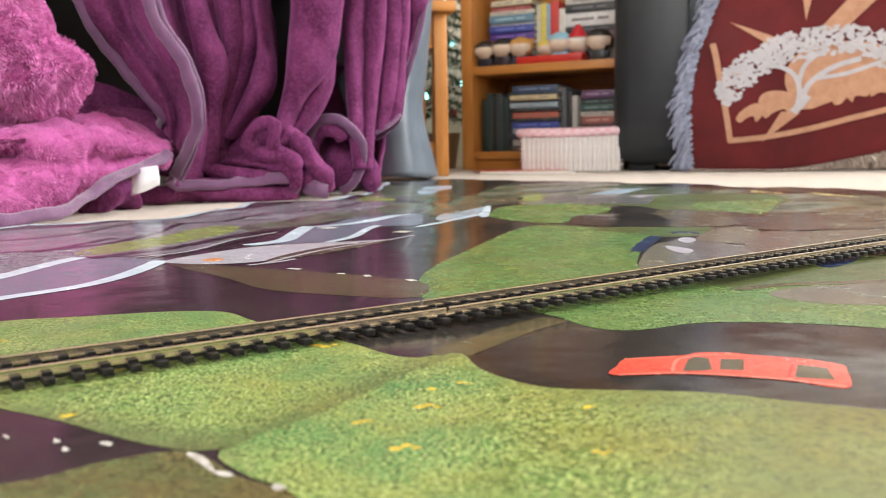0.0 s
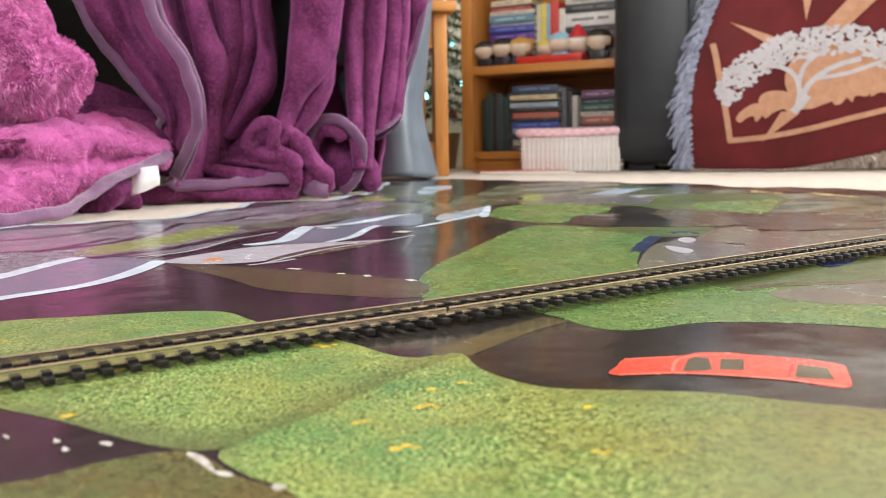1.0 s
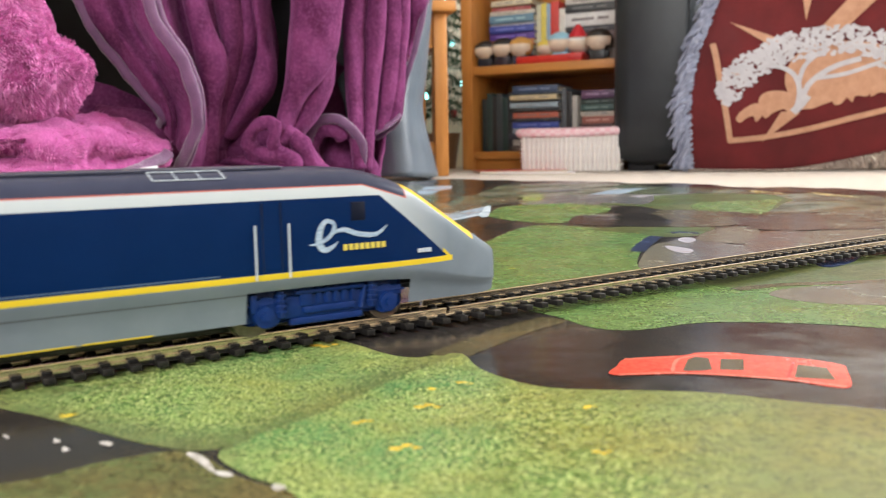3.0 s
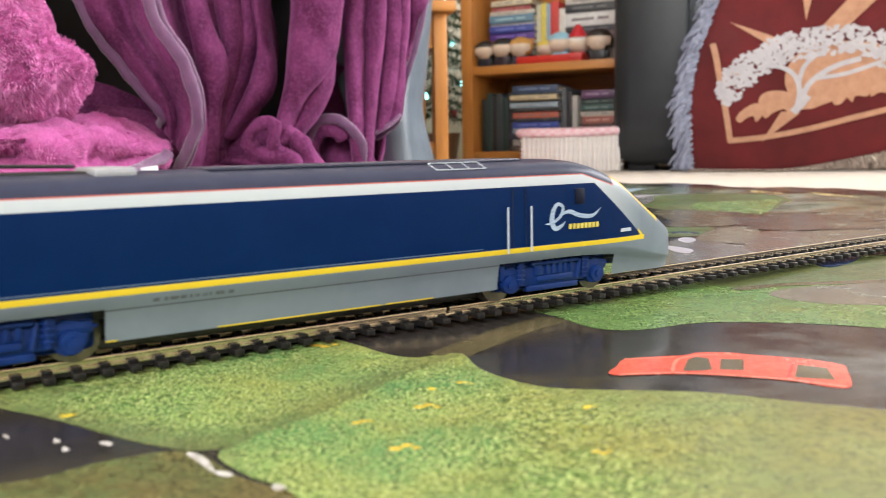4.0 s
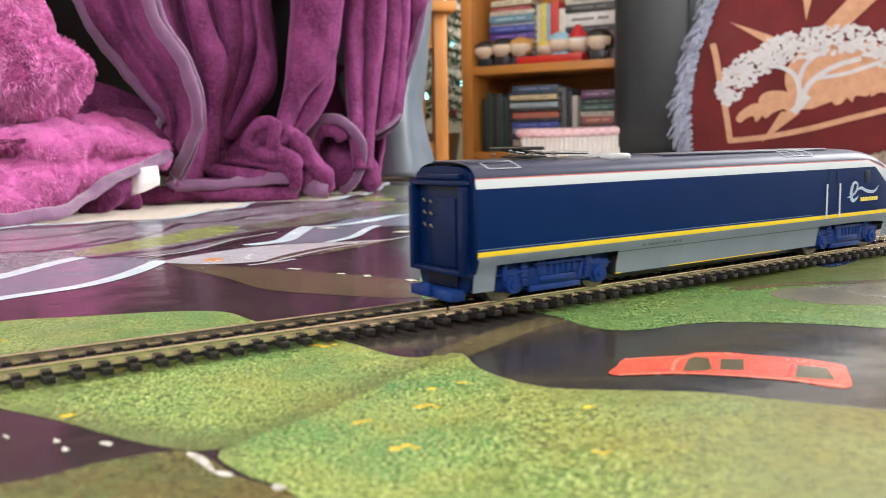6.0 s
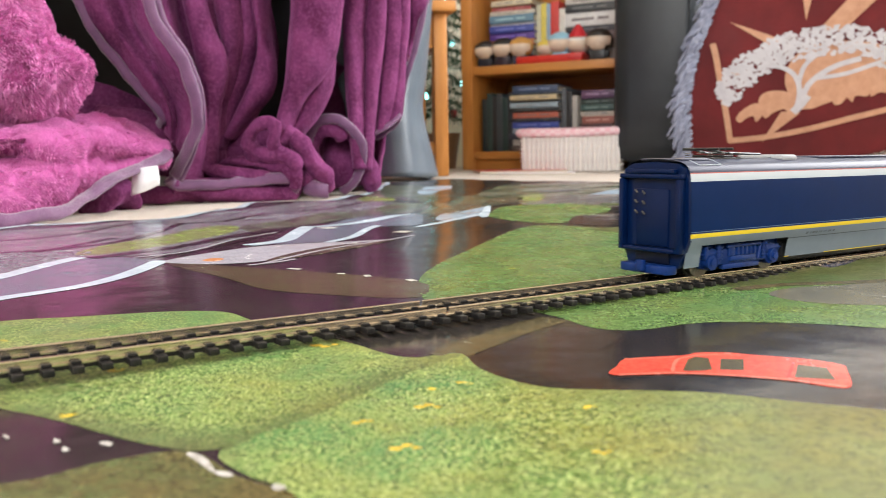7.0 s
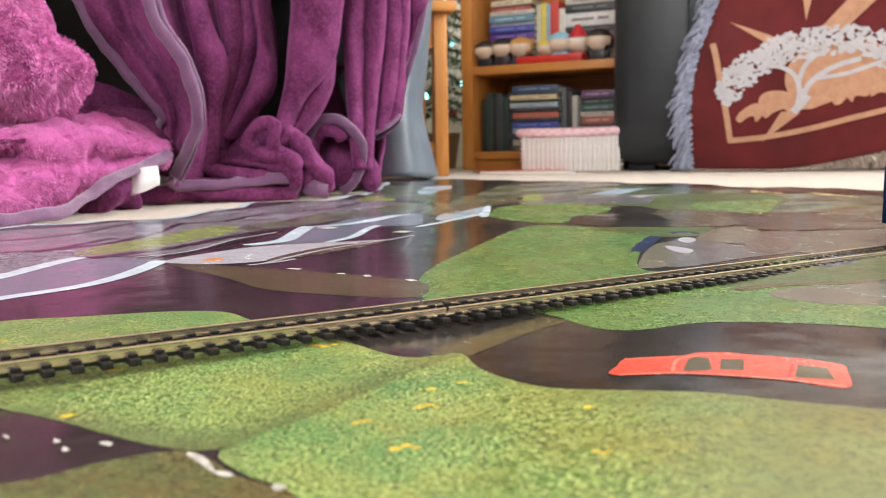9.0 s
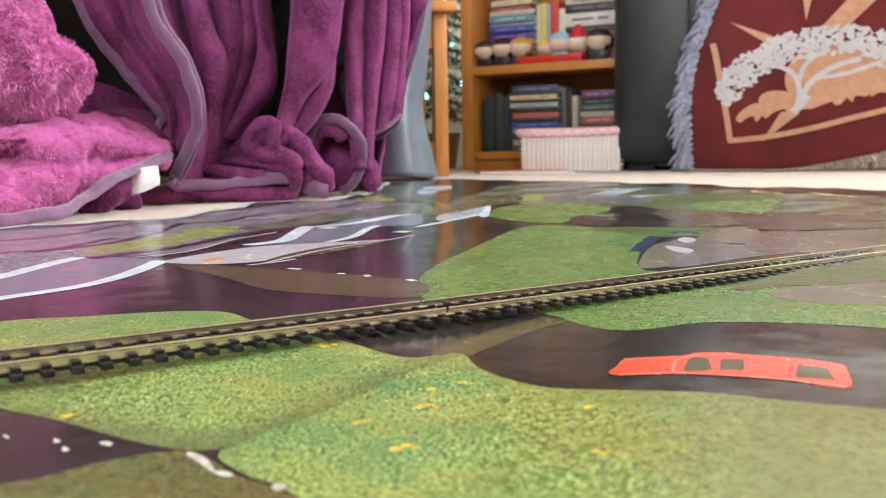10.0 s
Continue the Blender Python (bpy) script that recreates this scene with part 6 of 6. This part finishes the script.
def figure(x, y, z, hair, dress, s=1.0, hat=None, label="small big-headed vinyl figure on a shelf"):
    """A squat collectable: round head over a short body, in one plain mesh."""
    bm = bmesh.new()
    r = bmesh.ops.create_uvsphere(bm, u_segments=16, v_segments=12, radius=0.0225 * s, matrix=Matrix.Translation((0, 0, 0.034 * s)) @ Matrix.Diagonal((1.12, 0.95, 0.9, 1)))
    for f in {f for v in r["verts"] for f in v.link_faces}:
        c = f.calc_center_median()
        f.material_index = 0 if (c.y < -0.010 * s and c.z < 0.037 * s) else 1
    for q in ((-0.012, 0.012, -0.009, 0.009, 0.0, 0.018), (-0.016, -0.0118, -0.006, 0.006, 0.002, 0.016), (0.0118, 0.016, -0.006, 0.006, 0.002, 0.016)):
        k = len(bm.faces)
        box(bm, *[v * s for v in q], 0.0015 * s)
        bm.faces.ensure_lookup_table()
        for f in bm.faces[k:]:
            f.material_index = 2
    if hat:
        k = len(bm.faces)
        bmesh.ops.create_cone(bm, cap_ends=True, segments=14, radius1=0.021 * s, radius2=0.004 * s, depth=0.026 * s, matrix=Matrix.Translation((0, 0, 0.060 * s)))
        bm.faces.ensure_lookup_table()
        for f in bm.faces[k:]:
            f.material_index = 3
    mats = [M_SKIN] + [TOY.setdefault(c, flat("toy_vinyl_%d" % len(TOY), c, 0.4)) for c in (hair, dress, hat or dress)]
    return thing("toy_figure", label, "toy figure", group="figures on the shelf", m=BC @ pose(x, y, z, 0, 0, 4), bm=bm, material=mats)


figure(0.060, 0.024, S1, (0.015, 0.012, 0.012), (0.02, 0.02, 0.03), 1.22)
figure(0.110, 0.024, S1, (0.012, 0.010, 0.010), (0.03, 0.02, 0.03), 1.30)
figure(0.158, 0.024, S1, (0.50, 0.26, 0.06), (0.05, 0.05, 0.08), 1.28)
figure(0.362, 0.026, S1, (0.02, 0.015, 0.012), (0.03, 0.03, 0.03), 1.38)
tray = thing("toy_tray", "low red plastic tray on the shelf edge", "tray", m=BC @ pose(0.153, 0.006, S1))
part("base", boxed(0.0, 0.17, 0, 0.075, 0, 0.003, 0.001), flat("red_plastic", (0.55, 0.03, 0.02), 0.35), tray)
RP = bpy.data.materials["red_plastic"]
for q in ((0, 0.17, 0, 0.003), (0, 0.17, 0.072, 0.075)):
    part("rim", boxed(q[0], q[1], q[2], q[3], 0.0031, 0.018, 0.001), RP, tray)
for q in ((0.0, 0.003), (0.167, 0.17)):
    part("rim", boxed(q[0], q[1], 0.0032, 0.0718, 0.0031, 0.018, 0.001), RP, tray)
figure(0.218, 0.045, S1 + 0.0032, (0.62, 0.48, 0.08), (0.6, 0.45, 0.1), 1.05, label="yellow toy figure standing in a red tray")
figure(0.256, 0.045, S1 + 0.0032, (0.30, 0.55, 0.68), (0.25, 0.5, 0.62), 1.35, label="pale blue toy figure standing in a red tray")
figure(0.302, 0.045, S1 + 0.0032, (0.70, 0.66, 0.62), (0.55, 0.03, 0.03), 1.2, (0.58, 0.02, 0.03), "white-bearded toy figure in a red pointed hat")

# ---- basket and papers ----
BK = pose(0.186, 2.02, FLOOR, 0, 0, -14)
basket = thing("basket", "white wicker basket lined with pink gingham on the carpet", "basket", m=BK)
BL, BD, BH = 0.222, 0.15, 0.094
bm = bmesh.new()
box(bm, 0.006, BL - 0.006, 0.006, BD - 0.006, 0.0005, 0.006)
part("base", bm, M_WICKER, basket)
for k in range(9):
    bm = bmesh.new()
    z = 0.006 + k * 0.0094
    g = 0.0012 * k * 0.5
    loop_pts = []
    for (ax, ay), (bx, by), n in (((0, 0), (BL, 0), 26), ((BL, 0), (BL, BD), 16), ((BL, BD), (0, BD), 26), ((0, BD), (0, 0), 16)):
        for i in range(n):
            a = i / n
            px, py = ax + (bx - ax) * a, ay + (by - ay) * a
            w = 0.0022 * (1 if (i + k) % 2 else -1)
            nx, ny = (0, -1) if ay == by and ay == 0 else (0, 1) if ay == by else (1, 0) if ax > 0 else (-1, 0)
            loop_pts.append((px + nx * (w + g), py + ny * (w + g), z))
    tube(bm, loop_pts, 0.0030, 1, 6, 1.0, True)
    part("wicker_strand", bm, M_WICKER, basket)
st = mesh_of(cyl(bmesh.new(), (0, 0, 0.002), (0, 0, BH), 0.0059, 8), M_WICKER)
for i in range(21):
    for y in (-0.0025, BD + 0.0025):
        o = new("wicker_stake", st)
        o.parent, o.location = basket, (BL * (i + 0.5) / 21, y, 0)
bm = bmesh.new()
tube(bm, [(0, -0.004, BH - 0.004), (BL * 0.5, -0.006, BH - 0.006), (BL, -0.004, BH - 0.002), (BL + 0.003, BD * 0.5, BH), (BL, BD + 0.004, BH), (BL * 0.5, BD + 0.004, BH), (0, BD + 0.004, BH), (-0.003, BD * 0.5, BH)], 0.0095, 6, 8, 0.55, True)
part("lining", bm, M_GINGHAM, basket, "pink gingham cotton lining turned over the rim", 4)
part("filling", boxed(0.008, BL - 0.008, 0.008, BD - 0.008, 0.0062, BH - 0.02, 0.006), flat("cream_cloth", (0.6, 0.55, 0.5), 0.9), basket)
for nm, m, l, w, t, c, lab in (("magazine", pose(0.085, 1.95, FLOOR + 0.0003, 0, 0, 6), 0.20, 0.12, 0.006, (0.52, 0.05, 0.05), "red-covered magazine lying on the carpet"), ("leaflet", pose(0.118, 1.84, FLOOR + 0.0003, 0, 0, -3), 0.165, 0.075, 0.003, (0.74, 0.68, 0.70), "pale pink leaflet lying on the carpet")):
    o = thing(nm, lab, nm, m=m)
    part("cover", boxed(0, l, 0, w, t - 0.0008, t, 0.0002), flat(nm + "_cover", c, 0.4), o)
    part("page_block", boxed(0.001, l - 0.001, 0.001, w - 0.001, 0, t - 0.00085), M_PAGE, o)

# ---- decorated tree behind the table ----
xt = thing("christmas_tree", "small green artificial tree with teal lights and red baubles", "christmas tree", m=pose(-0.015, 2.50, FLOOR))
part("pot", cyl(bmesh.new(), (0, 0, 0), (0, 0, 0.10), 0.055, 20, 0.07), flat("brown_pot", (0.2, 0.1, 0.05), 0.6), xt)
part("trunk", cyl(bmesh.new(), (0, 0, 0.1), (0, 0, 1.0), 0.011, 10, 0.003), M_PINE, xt)
rnd = random.Random(5)
verts, faces, tips = [], [], []
for k in range(150):
    z = 0.13 + 0.85 * k / 150
    a, rad = k * 2.399, 0.17 * (1.05 - (z - 0.13) / 0.85)
    p0, p1 = Vector((0, 0, z + 0.02)), Vector((rad * math.cos(a), rad * math.sin(a), z - 0.02))
    tips.append(p1)
    for i in range(80):
        o = p0.lerp(p1, 0.08 + 0.92 * i / 80)
        d = ((p1 - p0).normalized() * 0.7 + Vector((rnd.uniform(-1, 1), rnd.uniform(-1, 1), rnd.uniform(-1, 1)))).normalized() * 0.026
        s = d.cross(Vector((0.3, 0.5, 1))).normalized() * 0.0017
        j = len(verts)
        verts += [o - s, o + s, o + d]
        faces.append((j, j + 1, j + 2))
me = bpy.data.meshes.new("mesh")
me.from_pydata([tuple(v) for v in verts], [], faces)
me.materials.append(M_NEEDLE)
nd = new("needles", me)
nd.parent = xt
tagged(nd, kind="stuff")
n = Nodes("teal_bulb_glow")
M_BULB = n.set(base=(0.1, 0.6, 0.6), glow_colour=(0.25, 0.85, 0.85), glow=6.0)
M_BAUBLE = flat("red_bauble", (0.45, 0.04, 0.06), 0.2, metal=0.4)
bulb = mesh_of(cyl(bmesh.new(), (0, 0, -0.006), (0, 0, 0.008), 0.0062, 10, 0.003), M_BULB)
bb = bmesh.new()
bmesh.ops.create_uvsphere(bb, u_segments=14, v_segments=10, radius=0.014)
bauble = mesh_of(bb, M_BAUBLE)
for k, p in enumerate(tips):
    if k % 3 == 0:
        o = new("bulb", bulb)
        o.parent, o.location = xt, p
    elif k % 9 == 2:
        o = new("bauble", bauble)
        o.parent, o.location = xt, p - Vector((0, 0, 0.012))

# ---- leather sofa with a woven throw ----
sofa = thing("sofa", "charcoal leather sofa with a throw over its front", "sofa", m=pose(0.0, 0.0, 0.0))
SO = pose(0.376, 1.955, 0, 0, 0, -23)
ob = part("arm", boxed(0, 0.20, 0, 0.75, 0.012, 0.60, 0.045), M_LEATHER, sofa, "padded charcoal leather arm", 3.5)
ob.matrix_world = SO
ob = part("seat_base", boxed(0.202, 1.20, 0.03, 0.80, 0.03, 0.42, 0.03), M_LEATHER, sofa)
ob.matrix_world = SO
ob = part("arm_front_seam", tube(bmesh.new(), [(0.178, -0.001, 0.02), (0.172, -0.004, 0.2), (0.168, -0.004, 0.4), (0.165, -0.001, 0.58)], 0.003, 6, 8), M_LEATHER, sofa)
ob.matrix_world = SO
for x, y in ((0.06, 0.08), (1.1, 0.08), (0.06, 0.66), (1.1, 0.66)):
    ob = part("foot", boxed(x - 0.03, x + 0.03, y - 0.03, y + 0.03, FLOOR, 0.031, 0.004), M_BLACK, sofa)
    ob.matrix_world = SO

throw = thing("throw", "maroon woven throw with gold border, tree and animals, over a sofa", "throw")
T_RAILS = [
    [(0.612, 1.870, 0.481), (0.568, 1.850, 0.341), (0.532, 1.840, 0.249), (0.512, 1.830, 0.133), (0.527, 1.850, 0.001)],
    [(0.638, 1.830, 0.471), (0.615, 1.820, 0.324), (0.587, 1.800, 0.232), (0.580, 1.800, 0.119), (0.598, 1.820, -0.002)],
    [(0.702, 1.790, 0.461), (0.691, 1.780, 0.317), (0.679, 1.770, 0.228), (0.676, 1.770, 0.116), (0.689, 1.780, -0.001)],
    [(0.786, 1.750, 0.450), (0.775, 1.740, 0.309), (0.768, 1.730, 0.222), (0.766, 1.730, 0.124), (0.780, 1.740, 0.015)],
    [(0.886, 1.690, 0.434), (0.887, 1.690, 0.300), (0.880, 1.680, 0.215), (0.881, 1.680, 0.130), (0.898, 1.690, 0.042)],
    [(1.022, 1.620, 0.416), (1.030, 1.620, 0.287), (1.028, 1.610, 0.205), (1.033, 1.610, 0.124), (1.043, 1.620, 0.063)],
]
bm = loft(bmesh.new(), T_RAILS, 8, 8)
bm.normal_update()
for v in bm.verts:
    v.co.y += 0.005 * noise.noise(v.co * 9) + 0.002 * noise.noise(v.co * 30)
from mathutils import bvhtree
THROW = bvhtree.BVHTree.FromBMesh(bm)
ob = part("weave", bm, M_THROW, throw, "", 4)
ob.modifiers.new("thickness", "SOLIDIFY").thickness = 0.004
ob.modifiers["thickness"].offset = 1


def woven(name, outline, material, lift=0.0025, smooth=3, bm=None, step=0.02):
    """A figure woven into the throw, from an outline in x and z."""
    pts = spline([(x, 0, z) for x, z in outline], smooth, True) if smooth else [Vector((x, 0, z)) for x, z in outline]
    own = bmesh.new()
    own.faces.new([own.verts.new(p) for p in pts])
    for axis in (0, 2):
        lo, hi = min(p[axis] for p in pts), max(p[axis] for p in pts)
        nn = Vector((1, 0, 0)) if axis == 0 else Vector((0, 0, 1))
        for k in range(math.ceil(lo / step), math.floor(hi / step) + 1):
            bmesh.ops.bisect_plane(own, geom=own.verts[:] + own.edges[:] + own.faces[:], plane_co=nn * k * step, plane_no=nn, dist=1e-6)
    for v in own.verts:
        hit = THROW.ray_cast(Vector((v.co.x, 0.5, v.co.z)), Vector((0, 1, 0)))
        v.co.y = (hit[0].y if hit[0] else 1.75) - 0.0041 - lift * 0.5
    if bm is None:
        return part(name, own, material, throw, "", 4)
    tmp = bpy.data.meshes.new("tmp")
    own.to_mesh(tmp)
    own.free()
    bm.from_mesh(tmp)
    return bm


def band(pts, w):
    line = spline([(x, 0, z) for x, z in pts], 6)
    l, r = [], []
    for i, p in enumerate(line):
        d = (line[min(i + 1, len(line) - 1)] - line[max(i - 1, 0)]).normalized()
        q = Vector((-d.z, 0, d.x)) * w / 2
        l.append((p.x + q.x, p.z + q.z))
        r.append((p.x - q.x, p.z - q.z))
    return l + r[::-1]


woven("gold_border", band([(0.559, 0.260), (0.574, 0.160), (0.594, 0.061)], 0.011), M_GOLD, 0.001, 0)
woven("gold_border", band([(0.590, 0.062), (0.655, 0.068), (0.732, 0.083), (0.797, 0.101), (0.884, 0.124), (0.950, 0.148)], 0.011), M_GOLD, 0.0014, 0)
for q in ([(0.593, 0.303), (0.684, 0.259), (0.662, 0.247)], [(0.585, 0.197), (0.605, 0.205), (0.606, 0.189)], [(0.718, 0.367), (0.742, 0.364), (0.724, 0.295)], [(0.745, 0.276), (0.839, 0.385), (0.874, 0.361), (0.782, 0.269)], [(0.650, 0.057), (0.681, 0.118), (0.714, 0.115)]):
    woven("star_ray", q, M_GOLD, 0.001, 0)
woven("sun_disc", [(0.686, 0.172), (0.699, 0.221), (0.737, 0.246), (0.800, 0.250), (0.871, 0.228), (0.915, 0.187), (0.857, 0.153), (0.777, 0.139), (0.717, 0.121)], M_GOLD, 0.0004)
woven("elephant", [(0.643, 0.122), (0.641, 0.145), (0.654, 0.158), (0.682, 0.159), (0.700, 0.147), (0.704, 0.115), (0.695, 0.109), (0.687, 0.123), (0.669, 0.117), (0.656, 0.106), (0.650, 0.110)], M_GOLD, 0.0018)
woven("lion", [(0.601, 0.105), (0.609, 0.121), (0.633, 0.136), (0.645, 0.129), (0.648, 0.111), (0.638, 0.099), (0.632, 0.111), (0.618, 0.105), (0.610, 0.098)], M_GOLD, 0.0018)
woven("antelope", [(0.768, 0.129), (0.771, 0.150), (0.791, 0.163), (0.813, 0.164), (0.826, 0.154), (0.822, 0.142), (0.804, 0.145), (0.799, 0.132), (0.790, 0.141), (0.781, 0.130)], M_GOLD, 0.0018)
woven("antelope", [(0.828, 0.141), (0.831, 0.158), (0.848, 0.168), (0.869, 0.172), (0.879, 0.160), (0.866, 0.153), (0.854, 0.147), (0.842, 0.149)], M_GOLD, 0.0018)
tr = bmesh.new()
for q, w in (([(0.706, 0.120), (0.711, 0.160), (0.700, 0.191), (0.673, 0.208), (0.641, 0.208)], 0.009), ([(0.713, 0.135), (0.728, 0.172), (0.766, 0.201), (0.811, 0.215)], 0.010), ([(0.709, 0.171), (0.719, 0.206), (0.746, 0.233)], 0.008), ([(0.735, 0.181), (0.785, 0.187), (0.843, 0.207)], 0.008), ([(0.681, 0.203), (0.676, 0.228), (0.695, 0.245)], 0.007), ([(0.701, 0.116), (0.712, 0.129), (0.725, 0.148)], 0.014)):
    woven("", band(q, w), M_CREAM, 0.0028, 0, tr, 0.03)
rnd = random.Random(11)
crown_top = spline([(x, 0, z) for x, z in [(0.564, 0.163), (0.581, 0.204), (0.611, 0.231), (0.65, 0.255), (0.688, 0.27), (0.743, 0.28), (0.798, 0.279), (0.843, 0.267), (0.888, 0.248)]], 12)
crown_low = spline([(x, 0, z) for x, z in [(0.578, 0.134), (0.608, 0.149), (0.629, 0.179), (0.662, 0.201), (0.712, 0.22), (0.756, 0.225), (0.8, 0.227), (0.845, 0.198), (0.89, 0.186)]], 12)
for k in range(720):
    a = rnd.random() * 0.999
    i = int(a * len(crown_top))
    c = crown_top[i].lerp(crown_low[i], rnd.random() ** 1.15)
    cx, cz = c.x + rnd.uniform(-0.004, 0.004), c.z
    r = rnd.uniform(0.0028, 0.0064)
    woven("", [(cx + r * (1 + 0.35 * math.sin(3 * t + k)) * math.cos(t), cz + r * (0.8 + 0.3 * math.cos(2 * t + k)) * math.sin(t)) for t in [j * 0.785 for j in range(8)]], M_CREAM, 0.003 + 0.00002 * (k % 40), 0, tr, 0.03)
part("woven_tree", tr, M_CREAM, throw, "white woven spreading tree", 4)
rnd = random.Random(3)
edge = spline([(0.608, 1.860, 0.478), (0.565, 1.840, 0.340), (0.529, 1.830, 0.248), (0.509, 1.820, 0.133), (0.524, 1.840, 0.002)], 22)
for i, p in enumerate(edge[::1]):
    bm = bmesh.new()
    for k in range(5):
        o = p + Vector((0.004 * k - 0.008, rnd.uniform(-0.008, 0.004), rnd.uniform(-0.004, 0.004)))
        l = rnd.uniform(0.030, 0.052)
        e = o + Vector((-l * rnd.uniform(0.35, 0.75), rnd.uniform(-0.01, 0.01), -l * rnd.uniform(0.4, 0.9)))
        e.z = max(e.z, 0.004)
        tube(bm, [o, o.lerp(e, 0.5) + Vector((-0.004, -0.003, 0.003)), e], [0.0022, 0.0030, 0.0018], 4, 6)
    part("fringe_tassel", bm, M_FRINGE, throw, "", 4)
edge = spline([(0.527, 1.850, 0.001), (0.598, 1.820, -0.002), (0.689, 1.780, -0.001), (0.780, 1.740, 0.015), (0.898, 1.690, 0.042), (0.983, 1.660, 0.052)], 16)
for i, p in enumerate(edge):
    bm = bmesh.new()
    for k in range(4):
        o = p + Vector((rnd.uniform(-0.004, 0.004), -0.004, 0.002))
        low = max(FLOOR + 0.004, o.z - rnd.uniform(0.03, 0.05))
        e = Vector((o.x + rnd.uniform(-0.012, 0.02), o.y - rnd.uniform(0.0, 0.025), low))
        tube(bm, [o, o.lerp(e, 0.5) + Vector((0.003, -0.004, 0)), e], [0.0018, 0.0024, 0.0014], 3, 6)
    part("fringe_tassel", bm, M_FRINGE2, throw, "", 4)


# ---- what moves ----
TRAVEL = [(-1.0, -0.630), (0.0, -0.540), (1.5, -0.4015), (1.8, -0.3715), (2.1, -0.3465), (2.5, -0.3112), (2.7, -0.2935), (3.8, -0.1935), (4.1, -0.1690), (4.5, -0.1362), (5.0, -0.0910), (5.5, -0.0440), (5.7, -0.0250), (6.8, 0.0875), (7.0, 0.1097), (7.5, 0.1637), (8.0, 0.2156), (8.3, 0.2468), (8.6, 0.2775), (8.9, 0.3055), (9.0, 0.3145), (10.0, 0.404), (11.0, 0.494)]


def along(t):
    """How far the car's rear end has come along the track at t seconds."""
    ts, ss = [a for a, _ in TRAVEL], [b for _, b in TRAVEL]
    return float(np.mean([np.interp(t + 0.05 * k, ts, ss) for k in range(-5, 6)]))


def tip(t):
    """The track tips over its joint as the car's weight passes: 0 before, 1 after."""
    k = min(max((t - 5.75) / 1.05, 0.0), 1.0)
    return k * k * (3 - 2 * k)


def slopes(t):
    k = tip(t)
    return -0.85 * k, 0.47 - 1.14 * k


def on_track(s, t):
    a, b = slopes(t)
    return Vector((JOINT.x + s * math.cos(HEAD), JOINT.y + s * math.sin(HEAD), RAILTOP + s * math.tan(radians(a if s < 0 else b))))


def motions():
    times = [round(0.25 * i, 3) for i in range(41)]
    for ob, which in ((track_near, 0), (track_far, 1)):
        walk(ob, [(t, pose(JOINT.x, JOINT.y, RAILTOP, 0, -slopes(t)[which], math.degrees(HEAD))) for t in times])
    rows = []
    for t in times:
        s = along(t)
        r, f = on_track(s + 0.0376, t), on_track(s + 0.2190, t)
        d = (f - r).normalized()
        o = r - d * 0.0376 - Vector((0, 0, 0.0009))
        rows.append((t, pose(o.x, o.y, o.z, 0, -math.degrees(math.asin(d.z)), math.degrees(math.atan2(d.y, d.x)))))
    walk(train, rows)
    for w in WHEELS:
        p = w.location.copy()
        walk(w, [(t, pose(p.x, p.y, p.z, 0, math.degrees((along(t) - along(0)) / 0.0062), 0)) for t in [round(i / 15, 4) for i in range(151)]])


motions()
